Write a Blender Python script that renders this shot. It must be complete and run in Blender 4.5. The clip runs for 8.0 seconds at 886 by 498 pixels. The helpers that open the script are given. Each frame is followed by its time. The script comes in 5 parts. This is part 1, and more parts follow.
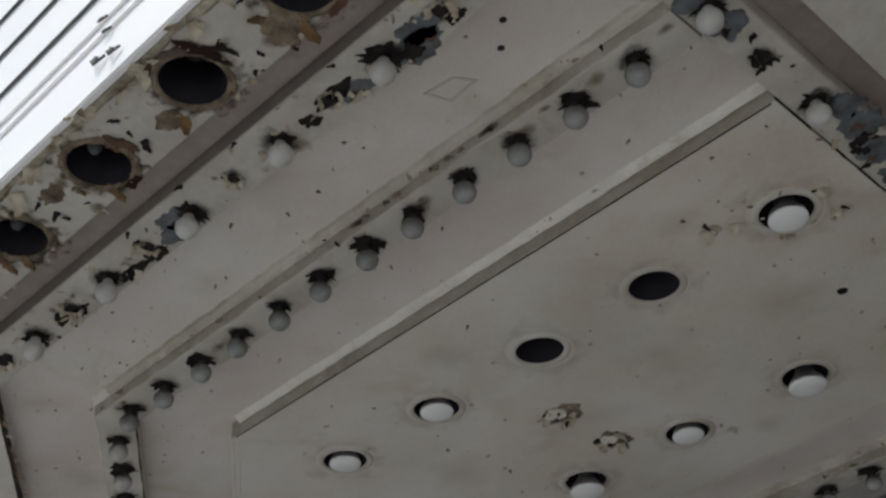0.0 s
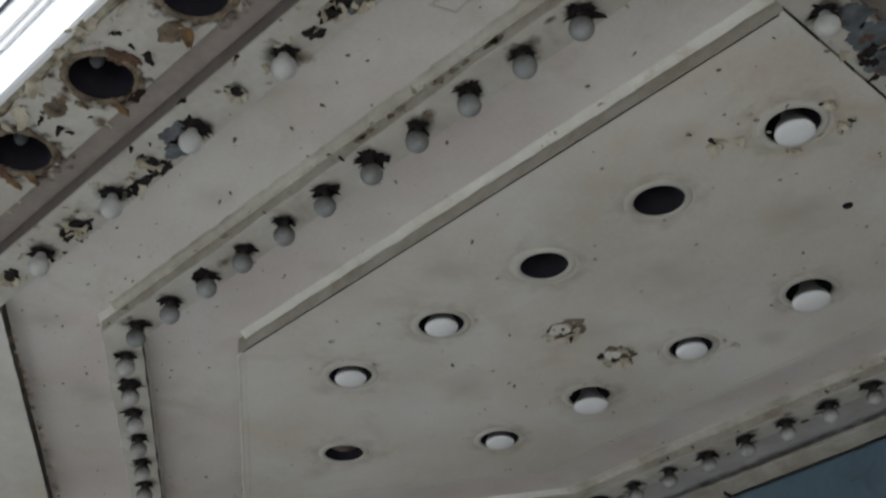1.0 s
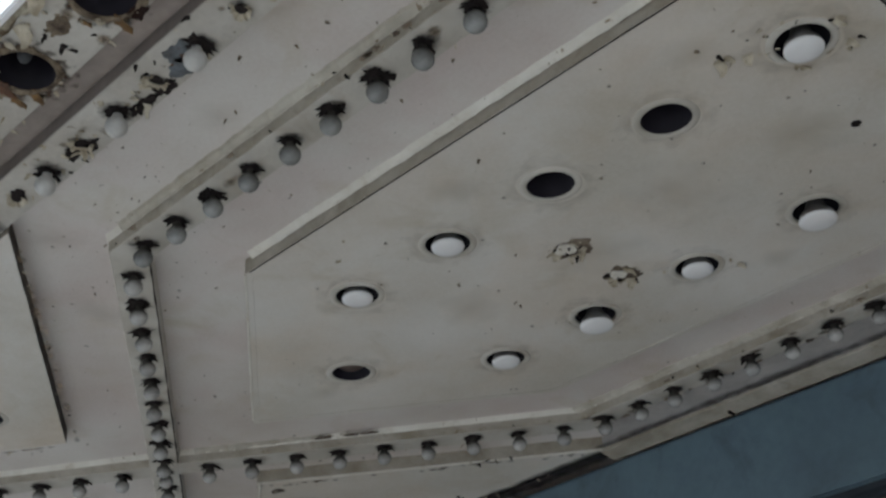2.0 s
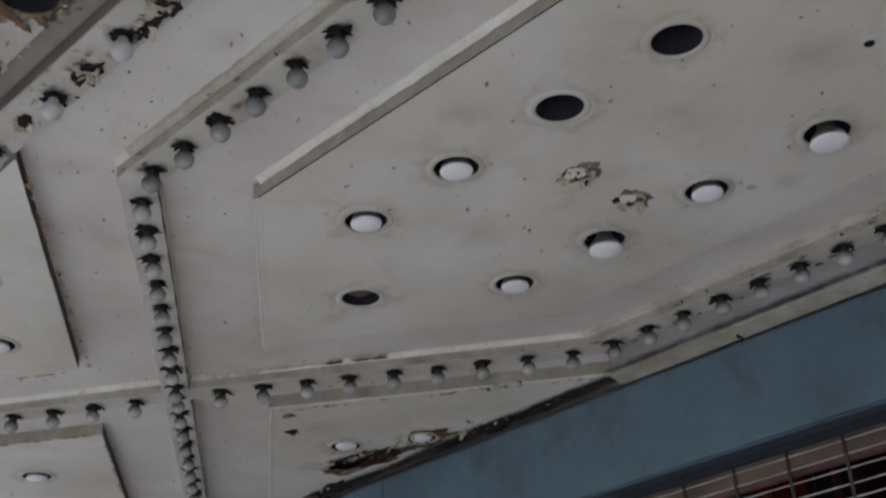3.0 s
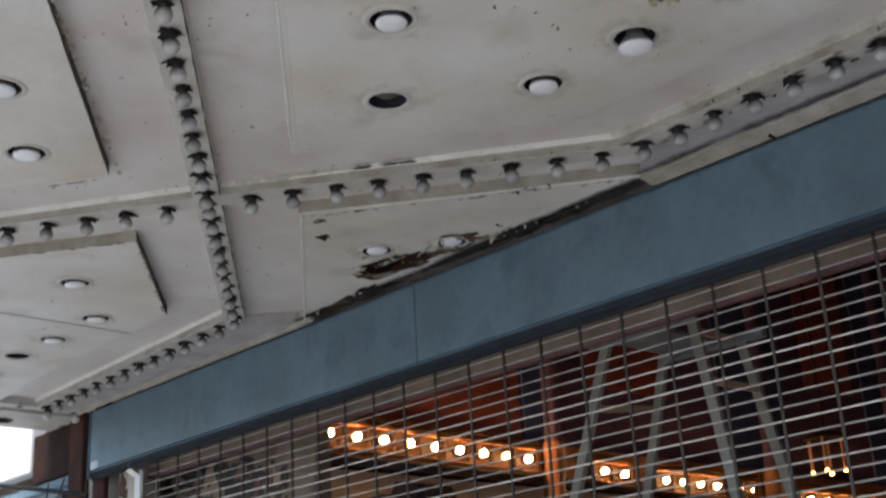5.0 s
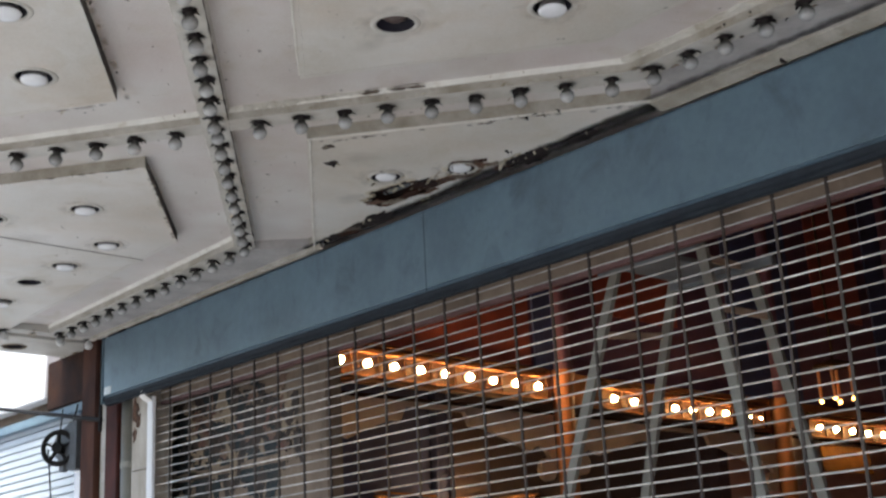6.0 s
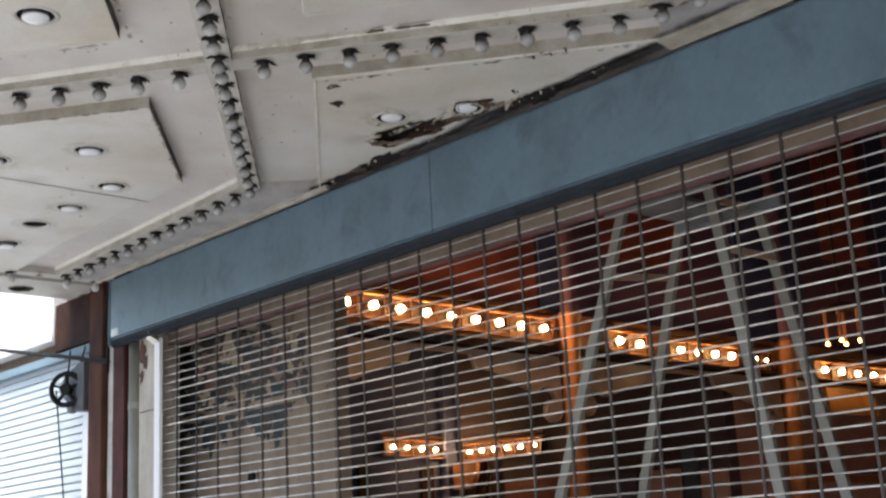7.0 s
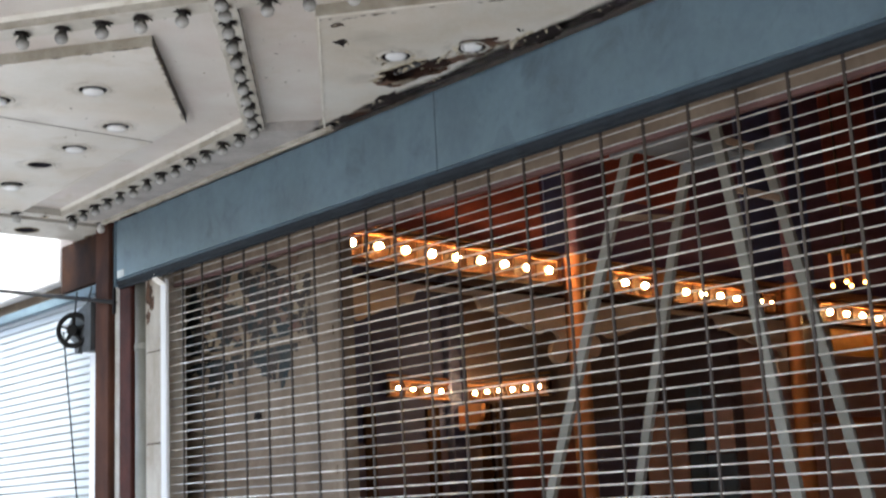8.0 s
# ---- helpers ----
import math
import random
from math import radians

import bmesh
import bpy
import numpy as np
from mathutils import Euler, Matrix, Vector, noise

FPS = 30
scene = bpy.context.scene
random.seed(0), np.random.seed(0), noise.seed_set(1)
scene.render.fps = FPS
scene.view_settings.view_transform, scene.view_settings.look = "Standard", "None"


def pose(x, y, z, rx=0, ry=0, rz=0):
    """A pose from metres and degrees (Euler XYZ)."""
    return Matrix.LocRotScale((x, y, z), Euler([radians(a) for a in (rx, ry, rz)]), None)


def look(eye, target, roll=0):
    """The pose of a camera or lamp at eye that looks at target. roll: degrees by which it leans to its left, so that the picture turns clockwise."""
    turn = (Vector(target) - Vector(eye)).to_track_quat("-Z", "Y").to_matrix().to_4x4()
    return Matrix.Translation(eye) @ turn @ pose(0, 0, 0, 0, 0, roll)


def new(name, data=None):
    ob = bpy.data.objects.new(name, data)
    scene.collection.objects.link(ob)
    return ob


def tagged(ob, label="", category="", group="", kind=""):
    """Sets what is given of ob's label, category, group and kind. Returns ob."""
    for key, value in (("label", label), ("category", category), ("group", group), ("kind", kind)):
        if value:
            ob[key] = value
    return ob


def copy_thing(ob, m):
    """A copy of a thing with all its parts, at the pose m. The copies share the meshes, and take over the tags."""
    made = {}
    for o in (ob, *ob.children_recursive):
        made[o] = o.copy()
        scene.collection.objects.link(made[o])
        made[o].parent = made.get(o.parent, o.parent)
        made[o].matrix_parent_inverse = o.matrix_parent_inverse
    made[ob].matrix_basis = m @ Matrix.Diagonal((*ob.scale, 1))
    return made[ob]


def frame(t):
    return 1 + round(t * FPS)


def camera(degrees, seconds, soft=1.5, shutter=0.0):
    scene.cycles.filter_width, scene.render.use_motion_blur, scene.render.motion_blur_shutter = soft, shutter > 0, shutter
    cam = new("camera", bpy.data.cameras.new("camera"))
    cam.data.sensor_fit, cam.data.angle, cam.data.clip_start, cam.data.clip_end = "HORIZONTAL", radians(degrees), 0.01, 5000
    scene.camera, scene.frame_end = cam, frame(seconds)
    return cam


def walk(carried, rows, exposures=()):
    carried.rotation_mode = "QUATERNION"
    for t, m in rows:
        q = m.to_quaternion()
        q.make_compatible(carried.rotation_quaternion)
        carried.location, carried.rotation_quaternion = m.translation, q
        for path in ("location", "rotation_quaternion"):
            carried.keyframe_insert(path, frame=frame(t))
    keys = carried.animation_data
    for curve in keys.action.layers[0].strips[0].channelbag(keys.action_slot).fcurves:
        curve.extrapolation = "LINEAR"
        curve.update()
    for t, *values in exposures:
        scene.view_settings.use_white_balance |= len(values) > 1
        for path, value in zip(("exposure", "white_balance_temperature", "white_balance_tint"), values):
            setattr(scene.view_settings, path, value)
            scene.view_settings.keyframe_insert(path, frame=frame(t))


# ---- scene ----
cam = camera(38.3, 8.0, soft=2.4, shutter=0.5)
PATH = [
    (0, (1.043, -0.262, 1.663), (-0.032, 0.903, 2.883), -4.0),
    (0.5, (1.034, -0.26, 1.653), (-0.069, 0.927, 2.825), -3.9),
    (1, (1.03, -0.254, 1.649), (-0.103, 0.953, 2.771), -3.8),
    (1.5, (1.026, -0.251, 1.641), (-0.136, 0.974, 2.713), -3.7),
    (3, (1.013, -0.239, 1.628), (-0.228, 1.026, 2.556), -3.5),
    (3.5, (1.006, -0.229, 1.622), (-0.266, 1.043, 2.495), -3.5),
    (4, (1.002, -0.218, 1.62), (-0.305, 1.063, 2.426), -3.4),
    (4.5, (0.996, -0.214, 1.613), (-0.345, 1.078, 2.342), -3.4),
    (6, (1.003, -0.192, 1.58), (-0.409, 1.11, 2.141), -3.0),
    (6.5, (0.999, -0.183, 1.572), (-0.426, 1.121, 2.091), -2.9),
    (7, (0.986, -0.174, 1.571), (-0.452, 1.132, 2.048), -2.9),
    (7.5, (0.986, -0.169, 1.56), (-0.463, 1.138, 1.998), -2.8),
    (8, (0.984, -0.165, 1.553), (-0.477, 1.143, 1.945), -2.8),
]
walk(cam, [(t, look(eye, target, roll)) for t, eye, target, roll in PATH],
     exposures=[(0.0, 0.80, 6650, 3), (0.5, 1.00, 6550, 2), (1.5, 1.15, 6400, 0), (3.5, 1.38, 6250, 8), (4.5, 1.51, 6250, 7), (6.0, 1.95, 6420, 6), (6.5, 2.03, 6480, 6), (8.0, 2.29, 6560, 5)])

# ---- world and sun: bright overcast street ----
world = bpy.data.worlds.new("overcast_sky")
scene.world = world
world.use_nodes = True
wn = world.node_tree.nodes
sky = wn.new("ShaderNodeTexSky")
sky.sky_type, sky.sun_disc = "NISHITA", False
sky.sun_elevation, sky.sun_rotation = radians(62), radians(180)
sky.air_density, sky.dust_density = 1.0, 3.0
wn["Background"].inputs["Strength"].default_value = 0.11
world.node_tree.links.new(sky.outputs["Color"], wn["Background"].inputs["Color"])

sun_data = bpy.data.lights.new("sun", "SUN")
sun_data.energy, sun_data.angle, sun_data.color = 1.6, radians(20), (1.0, 0.96, 0.91)
sun = new("sun", sun_data)
sun.matrix_world = look((0, -16, 30), (0, 0, 0))


# ---- materials ----
def material(name, colour, rough=0.6, metal=0.0, dark=None, scale=4.0, amount=0.5, grain=60.0, bump=0.15,
             spec=0.5, specks=0.0, speck_colour=(0.05, 0.04, 0.03), island=0.0, stretch=(1, 1, 1),
             speck_scale=22.0, stain=0.0, stain_colour=(0.40, 0.33, 0.24), stain_scale=5.0, bloom=None, bloom_scale=1.3):
    """A painted, worn or dirty surface: broad tones, soft stains, fine grain and sparse specks."""
    m = bpy.data.materials.new(name)
    m.use_nodes = True
    nt = m.node_tree
    b = nt.nodes["Principled BSDF"]
    b.inputs["Roughness"].default_value = rough
    b.inputs["Metallic"].default_value = metal
    b.inputs["Specular IOR Level"].default_value = spec
    co = nt.nodes.new("ShaderNodeNewGeometry")
    big = nt.nodes.new("ShaderNodeTexNoise")
    big.inputs["Scale"].default_value, big.inputs["Detail"].default_value = scale, 6
    fine = nt.nodes.new("ShaderNodeTexNoise")
    fine.inputs["Scale"].default_value, fine.inputs["Detail"].default_value = grain, 4
    mp = nt.nodes.new("ShaderNodeVectorMath")
    mp.operation = "MULTIPLY"
    mp.inputs[1].default_value = stretch
    nt.links.new(co.outputs["Position"], mp.inputs[0])
    nt.links.new(mp.outputs["Vector"], big.inputs["Vector"])
    nt.links.new(co.outputs["Position"], fine.inputs["Vector"])
    ramp = nt.nodes.new("ShaderNodeMapRange")
    ramp.inputs["From Min"].default_value, ramp.inputs["From Max"].default_value = 0.35, 0.72
    ramp.inputs["To Max"].default_value = amount
    nt.links.new(big.outputs["Fac"], ramp.inputs["Value"])
    mix = nt.nodes.new("ShaderNodeMix")
    mix.data_type = "RGBA"
    mix.inputs["A"].default_value = (*colour, 1)
    mix.inputs["B"].default_value = (*(dark or [c * 0.6 for c in colour]), 1)
    nt.links.new(ramp.outputs["Result"], mix.inputs["Factor"])
    last = mix.outputs["Result"]
    mul = nt.nodes.new("ShaderNodeMix")
    mul.data_type, mul.blend_type = "RGBA", "OVERLAY"
    mul.inputs["Factor"].default_value = 0.15
    nt.links.new(last, mul.inputs["A"])
    nt.links.new(fine.outputs["Fac"], mul.inputs["B"])
    last = mul.outputs["Result"]
    if stain:
        st = nt.nodes.new("ShaderNodeTexNoise")
        st.inputs["Scale"].default_value, st.inputs["Detail"].default_value, st.inputs["Roughness"].default_value = stain_scale, 8, 0.62
        st.inputs["Distortion"].default_value = 0.6
        nt.links.new(mp.outputs["Vector"], st.inputs["Vector"])
        soft_cut = nt.nodes.new("ShaderNodeMapRange")
        soft_cut.inputs["From Min"].default_value, soft_cut.inputs["From Max"].default_value = 0.54, 0.80
        soft_cut.inputs["To Max"].default_value = stain
        nt.links.new(st.outputs["Fac"], soft_cut.inputs["Value"])
        sx = nt.nodes.new("ShaderNodeMix")
        sx.data_type = "RGBA"
        sx.inputs["B"].default_value = (*stain_colour, 1)
        nt.links.new(soft_cut.outputs["Result"], sx.inputs["Factor"])
        nt.links.new(last, sx.inputs["A"])
        last = sx.outputs["Result"]
    if bloom:
        bl = nt.nodes.new("ShaderNodeTexNoise")
        bl.inputs["Scale"].default_value, bl.inputs["Detail"].default_value, bl.inputs["Roughness"].default_value = bloom_scale, 5, 0.6
        bl.inputs["Distortion"].default_value = 0.4
        nt.links.new(co.outputs["Position"], bl.inputs["Vector"])
        band = nt.nodes.new("ShaderNodeMapRange")
        band.inputs["From Min"].default_value, band.inputs["From Max"].default_value = 0.44, 0.68
        nt.links.new(bl.outputs["Fac"], band.inputs["Value"])
        tint = nt.nodes.new("ShaderNodeMix")
        tint.data_type, tint.blend_type = "RGBA", "MULTIPLY"
        tint.inputs["B"].default_value = (*bloom, 1)
        nt.links.new(band.outputs["Result"], tint.inputs["Factor"])
        nt.links.new(last, tint.inputs["A"])
        last = tint.outputs["Result"]
    if specks:
        spot = nt.nodes.new("ShaderNodeTexNoise")
        spot.inputs["Scale"].default_value, spot.inputs["Detail"].default_value = speck_scale, 3
        nt.links.new(co.outputs["Position"], spot.inputs["Vector"])
        cut = nt.nodes.new("ShaderNodeMapRange")
        cut.inputs["From Min"].default_value, cut.inputs["From Max"].default_value = 0.70 - specks, 0.74 - specks
        nt.links.new(spot.outputs["Fac"], cut.inputs["Value"])
        sm = nt.nodes.new("ShaderNodeMix")
        sm.data_type = "RGBA"
        sm.inputs["B"].default_value = (*speck_colour, 1)
        nt.links.new(cut.outputs["Result"], sm.inputs["Factor"])
        nt.links.new(last, sm.inputs["A"])
        last = sm.outputs["Result"]
    if island:
        info = nt.nodes.new("ShaderNodeObjectInfo")
        hsv = nt.nodes.new("ShaderNodeHueSaturation")
        sp = nt.nodes.new("ShaderNodeMapRange")
        sp.inputs["To Min"].default_value, sp.inputs["To Max"].default_value = 1 - island, 1 + island
        nt.links.new(info.outputs["Random"], sp.inputs["Value"])
        nt.links.new(sp.outputs["Result"], hsv.inputs["Value"])
        nt.links.new(last, hsv.inputs["Color"])
        last = hsv.outputs["Color"]
    nt.links.new(last, b.inputs["Base Color"])
    bp = nt.nodes.new("ShaderNodeBump")
    bp.inputs["Strength"].default_value, bp.inputs["Distance"].default_value = bump, 0.01
    nt.links.new(fine.outputs["Fac"], bp.inputs["Height"])
    nt.links.new(bp.outputs["Normal"], b.inputs["Normal"])
    return m


def glow(name, colour, strength):
    m = bpy.data.materials.new(name)
    m.use_nodes = True
    b = m.node_tree.nodes["Principled BSDF"]
    b.inputs["Base Color"].default_value = (*colour, 1)
    b.inputs["Emission Color"].default_value = (*colour, 1)
    b.inputs["Emission Strength"].default_value = strength
    return m


PLASTER = material("aged_cream_paint", (0.712, 0.697, 0.667), 0.5, dark=(0.545, 0.495, 0.455), scale=1.5, amount=1.0, grain=90, bump=0.05, specks=-0.055, speck_colour=(0.25, 0.20, 0.15), speck_scale=42, stain=0.7, stain_colour=(0.48, 0.425, 0.315), stain_scale=3.2, bloom=(0.96, 0.905, 0.91), bloom_scale=2.2)
PANELPAINT = material("yellowed_cream_panel_paint", (0.725, 0.708, 0.672), 0.5, dark=(0.55, 0.52, 0.455), scale=1.5, amount=1.0, grain=90, bump=0.05, specks=-0.055, speck_colour=(0.25, 0.20, 0.15), speck_scale=42, stain=0.7, stain_colour=(0.48, 0.425, 0.315), stain_scale=3.2, bloom=(0.97, 0.915, 0.86), bloom_scale=1.7)
TRIM = material("grimy_cream_paint", (0.60, 0.58, 0.53), 0.55, dark=(0.40, 0.37, 0.31), scale=5, amount=0.8, grain=40, bump=0.3, specks=0.0, speck_colour=(0.26, 0.21, 0.16), speck_scale=38, stain=0.8, stain_colour=(0.36, 0.29, 0.22), stain_scale=9)
STRIP = material("flaking_cream_paint", (0.56, 0.54, 0.495), 0.6, dark=(0.41, 0.38, 0.33), scale=5, amount=0.9, grain=45, bump=0.35, specks=0.02, speck_colour=(0.22, 0.18, 0.13))
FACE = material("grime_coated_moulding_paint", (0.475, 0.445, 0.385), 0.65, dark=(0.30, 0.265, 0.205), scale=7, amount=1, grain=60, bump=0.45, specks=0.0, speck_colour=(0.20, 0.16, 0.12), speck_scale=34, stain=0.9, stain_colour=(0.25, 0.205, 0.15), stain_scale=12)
FARSHADE = material("dark_shadow_gap_grime", (0.060, 0.050, 0.042), 0.85, dark=(0.035, 0.028, 0.022), scale=12, amount=1, grain=60, bump=0.3)
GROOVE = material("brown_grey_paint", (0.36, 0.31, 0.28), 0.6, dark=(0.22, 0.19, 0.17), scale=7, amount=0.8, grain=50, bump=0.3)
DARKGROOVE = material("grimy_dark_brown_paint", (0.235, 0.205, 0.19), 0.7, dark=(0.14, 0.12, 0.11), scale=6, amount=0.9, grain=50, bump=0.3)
SOOT = material("soot_and_bare_metal", (0.035, 0.028, 0.027), 0.95, spec=0.15, dark=(0.012, 0.010, 0.010), scale=30, amount=1, grain=140, bump=0.6)
PRIMER = material("bare_blue_grey_metal", (0.15, 0.17, 0.19), 0.5, dark=(0.06, 0.06, 0.06), scale=25, amount=1, grain=90, bump=0.5, specks=0.1, speck_colour=(0.10, 0.05, 0.03))
RUST = material("rusted_metal", (0.16, 0.08, 0.045), 0.85, dark=(0.04, 0.025, 0.02), scale=22, amount=1, grain=120, bump=0.7)
EDGE = material("bare_grimy_edge", (0.15, 0.115, 0.09), 0.8, dark=(0.06, 0.045, 0.035), scale=9, amount=1, grain=60, bump=0.4)
CRUST = material("corroded_crust", (0.29, 0.235, 0.165), 0.9, dark=(0.05, 0.032, 0.022), scale=24, amount=1, grain=110, bump=0.9)
OCHRE = material("ochre_paint_back", (0.22, 0.125, 0.045), 0.8, dark=(0.07, 0.045, 0.025), scale=24, amount=1, grain=80, bump=0.3)
GRIME = material("grimy_olive_paint", (0.58, 0.555, 0.49), 0.6, dark=(0.33, 0.295, 0.23), scale=7, amount=0.9, grain=50, bump=0.4, specks=0.03, speck_colour=(0.24, 0.185, 0.13), speck_scale=34, stain=0.8, stain_colour=(0.34, 0.28, 0.20), stain_scale=11)
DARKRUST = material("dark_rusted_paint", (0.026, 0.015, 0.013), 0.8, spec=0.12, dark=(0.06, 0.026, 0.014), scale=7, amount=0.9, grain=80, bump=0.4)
SHUTWHITE = material("white_shutter_paint", (0.47, 0.52, 0.57), 0.45, dark=(0.40, 0.45, 0.50), scale=2, amount=0.6, grain=30, bump=0.05)
GREYIRON = material("grey_cast_iron", (0.115, 0.122, 0.13), 0.6, spec=0.3, dark=(0.07, 0.074, 0.078), scale=14, amount=0.8, grain=80, bump=0.2)
BLACKIRON = material("black_iron", (0.010, 0.010, 0.011), 0.7, spec=0.2, dark=(0.02, 0.017, 0.015), scale=20, amount=0.8, grain=90, bump=0.2)
EDGECREAM = material("crumbling_cream_paint", (0.52, 0.49, 0.39), 0.85, dark=(0.13, 0.09, 0.05), scale=26, amount=1, grain=100, bump=0.8)
PALE = material("pale_cream_paint", (0.80, 0.78, 0.72), 0.5, dark=(0.62, 0.59, 0.52), scale=9, amount=0.8, grain=60, bump=0.35, specks=0.01, speck_colour=(0.34, 0.28, 0.20), speck_scale=40, stain=0.8, stain_colour=(0.42, 0.35, 0.25), stain_scale=12)
PLUM = material("dark_plum_ceiling_paint", (0.055, 0.024, 0.036), 0.9, spec=0.05, dark=(0.022, 0.025, 0.050), scale=0.9, amount=1, grain=30, bump=0.15)
NAVY = material("navy_black_paint", (0.095, 0.105, 0.195), 0.8, spec=0.1, dark=(0.080, 0.075, 0.140), scale=5, grain=40, bump=0.1)
REDPANEL = material("faded_red_panel", (0.42, 0.085, 0.05), 0.5, dark=(0.24, 0.055, 0.04), scale=3, amount=0.8, grain=30, bump=0.15)
LINKS = material("brown_grey_steel", (0.090, 0.070, 0.058), 0.55, metal=0.2, dark=(0.048, 0.034, 0.028), scale=20, amount=0.8, grain=90, bump=0.2)
FLESH = material("torn_inner_board", (0.27, 0.225, 0.17), 0.85, dark=(0.12, 0.085, 0.06), scale=25, amount=1, grain=80, bump=0.5)
STAINED = material("stained_white_paint", (0.60, 0.56, 0.49), 0.6, dark=(0.36, 0.30, 0.23), scale=5, amount=1, grain=50, bump=0.25, stretch=(1, 1, 0.4), stain=0.9, stain_colour=(0.26, 0.14, 0.08), stain_scale=7)
BACKWOOD = material("dark_stained_wood", (0.052, 0.022, 0.010), 0.7, spec=0.1, dark=(0.026, 0.012, 0.006), scale=8, amount=0.8, grain=50, bump=0.2)
FLAKE = material("curled_paint_flake", (0.60, 0.55, 0.44), 0.7, dark=(0.25, 0.20, 0.13), scale=25, amount=1, grain=90, bump=0.4)
CANIN = material("blackened_can", (0.014, 0.012, 0.020), 0.6, spec=0.2, dark=(0.006, 0.005, 0.009), scale=12, amount=1, grain=60, bump=0.1)
BULBGLASS = material("dusty_frosted_glass", (0.62, 0.62, 0.60), 0.35, dark=(0.42, 0.41, 0.38), scale=25, amount=0.7, grain=70, bump=0.05, island=0.12)
LAMPGLASS = material("white_frosted_lamp_glass", (0.86, 0.87, 0.88), 0.25, dark=(0.78, 0.78, 0.78), scale=12, amount=0.5, grain=60, bump=0.03)
BLUE = material("blue_grey_shutter_paint", (0.150, 0.227, 0.281), 0.42, dark=(0.106, 0.158, 0.199), scale=3, amount=0.9, grain=25, bump=0.06, stretch=(0.9, 1, 0.7), stain=0.8, stain_colour=(0.066, 0.088, 0.115), stain_scale=6, bloom=(0.92, 0.91, 0.94), bloom_scale=9)
STEEL = material("galvanised_steel", (0.80, 0.775, 0.74), 0.36, metal=0.65, dark=(0.44, 0.41, 0.37), scale=9, amount=1, grain=90, bump=0.1, island=0.38)
DARKSTEEL = material("dark_steel", (0.11, 0.11, 0.115), 0.5, metal=0.6, dark=(0.06, 0.055, 0.05), scale=20, amount=0.8, grain=90, bump=0.2)
WHITE = material("white_sign_face", (0.90, 0.89, 0.895), 0.35, dark=(0.83, 0.81, 0.82), scale=1.5, amount=0.6, grain=30, bump=0.03)
RAIL = material("dark_sign_rail", (0.10, 0.10, 0.10), 0.5, dark=(0.05, 0.05, 0.05))
CONCRETE = material("pavement_concrete", (0.27, 0.272, 0.275), 0.85, dark=(0.19, 0.19, 0.193), scale=0.8, amount=0.8, grain=30, bump=0.3)
BROWNBOARD = material("brown_board", (0.31, 0.235, 0.17), 0.7, dark=(0.16, 0.114, 0.082), scale=4, amount=1, grain=30, bump=0.2, stretch=(1, 1, 0.3), stain=0.6, stain_colour=(0.16, 0.11, 0.08), stain_scale=6)
TAN = material("tan_painted_wood", (0.62, 0.46, 0.33), 0.6, dark=(0.45, 0.32, 0.22), scale=4, amount=0.8, grain=35, bump=0.15)
OXBLOOD = material("oxblood_wall_paint", (0.27, 0.07, 0.05), 0.55, dark=(0.15, 0.042, 0.034), scale=2.5, amount=0.8, grain=30, bump=0.15)
ORANGE = material("orange_stained_wood", (0.70, 0.27, 0.095), 0.5, spec=0.25, dark=(0.44, 0.17, 0.06), scale=5, amount=0.8, grain=40, bump=0.15)
DARKWALL = material("dark_lobby_wall", (0.110, 0.086, 0.140), 0.6, dark=(0.080, 0.058, 0.090), scale=2, amount=0.8, grain=30, bump=0.15)
MAROON = material("maroon_steel_paint", (0.085, 0.024, 0.018), 0.65, spec=0.2, dark=(0.045, 0.016, 0.013), scale=8, amount=0.8, grain=60, bump=0.3)
LOBBYFLOOR = material("brown_terrazzo", (0.52, 0.41, 0.31), 0.35, dark=(0.28, 0.21, 0.16), scale=3, amount=0.8, grain=90, bump=0.05)
BROWNPANEL = material("red_brown_panel", (0.70, 0.39, 0.28), 0.5, dark=(0.50, 0.26, 0.18), scale=3, amount=0.8, grain=40, bump=0.1)
TEALPANEL = material("dark_teal_panel", (0.10, 0.135, 0.16), 0.5, dark=(0.06, 0.08, 0.10), scale=4, grain=40, bump=0.1)
BLUESHADE = material("grimy_blue_grey_paint", (0.036, 0.045, 0.056), 0.8, spec=0.15, dark=(0.026, 0.030, 0.037), scale=7, amount=0.9, grain=40, bump=0.15)
SILVER = material("silvered_lamp_neck", (0.40, 0.39, 0.38), 0.35, metal=0.5, dark=(0.25, 0.23, 0.21), scale=15, amount=0.8, grain=70, bump=0.05)
DUSTY = material("brown_dusty_lamp", (0.13, 0.095, 0.085), 0.5, dark=(0.06, 0.045, 0.04), scale=20, amount=1, grain=70, bump=0.1)
BROWNPOST = material("rust_brown_steel_paint", (0.115, 0.048, 0.030), 0.75, spec=0.15, dark=(0.045, 0.022, 0.018), scale=6, amount=0.9, grain=60, bump=0.3, stretch=(1, 1, 0.4))
GREY = material("grey_aluminium", (0.30, 0.285, 0.245), 0.5, metal=0.1, dark=(0.21, 0.20, 0.17), scale=6, amount=0.7, grain=60, bump=0.08)
BULBLIT = glow("lit_bulb", (1.0, 0.60, 0.25), 66.0)
TRAY = material("amber_stained_tray_edge", (0.26, 0.105, 0.04), 0.5, spec=0.3, dark=(0.13, 0.05, 0.02), scale=6, amount=0.8, grain=40, bump=0.15)
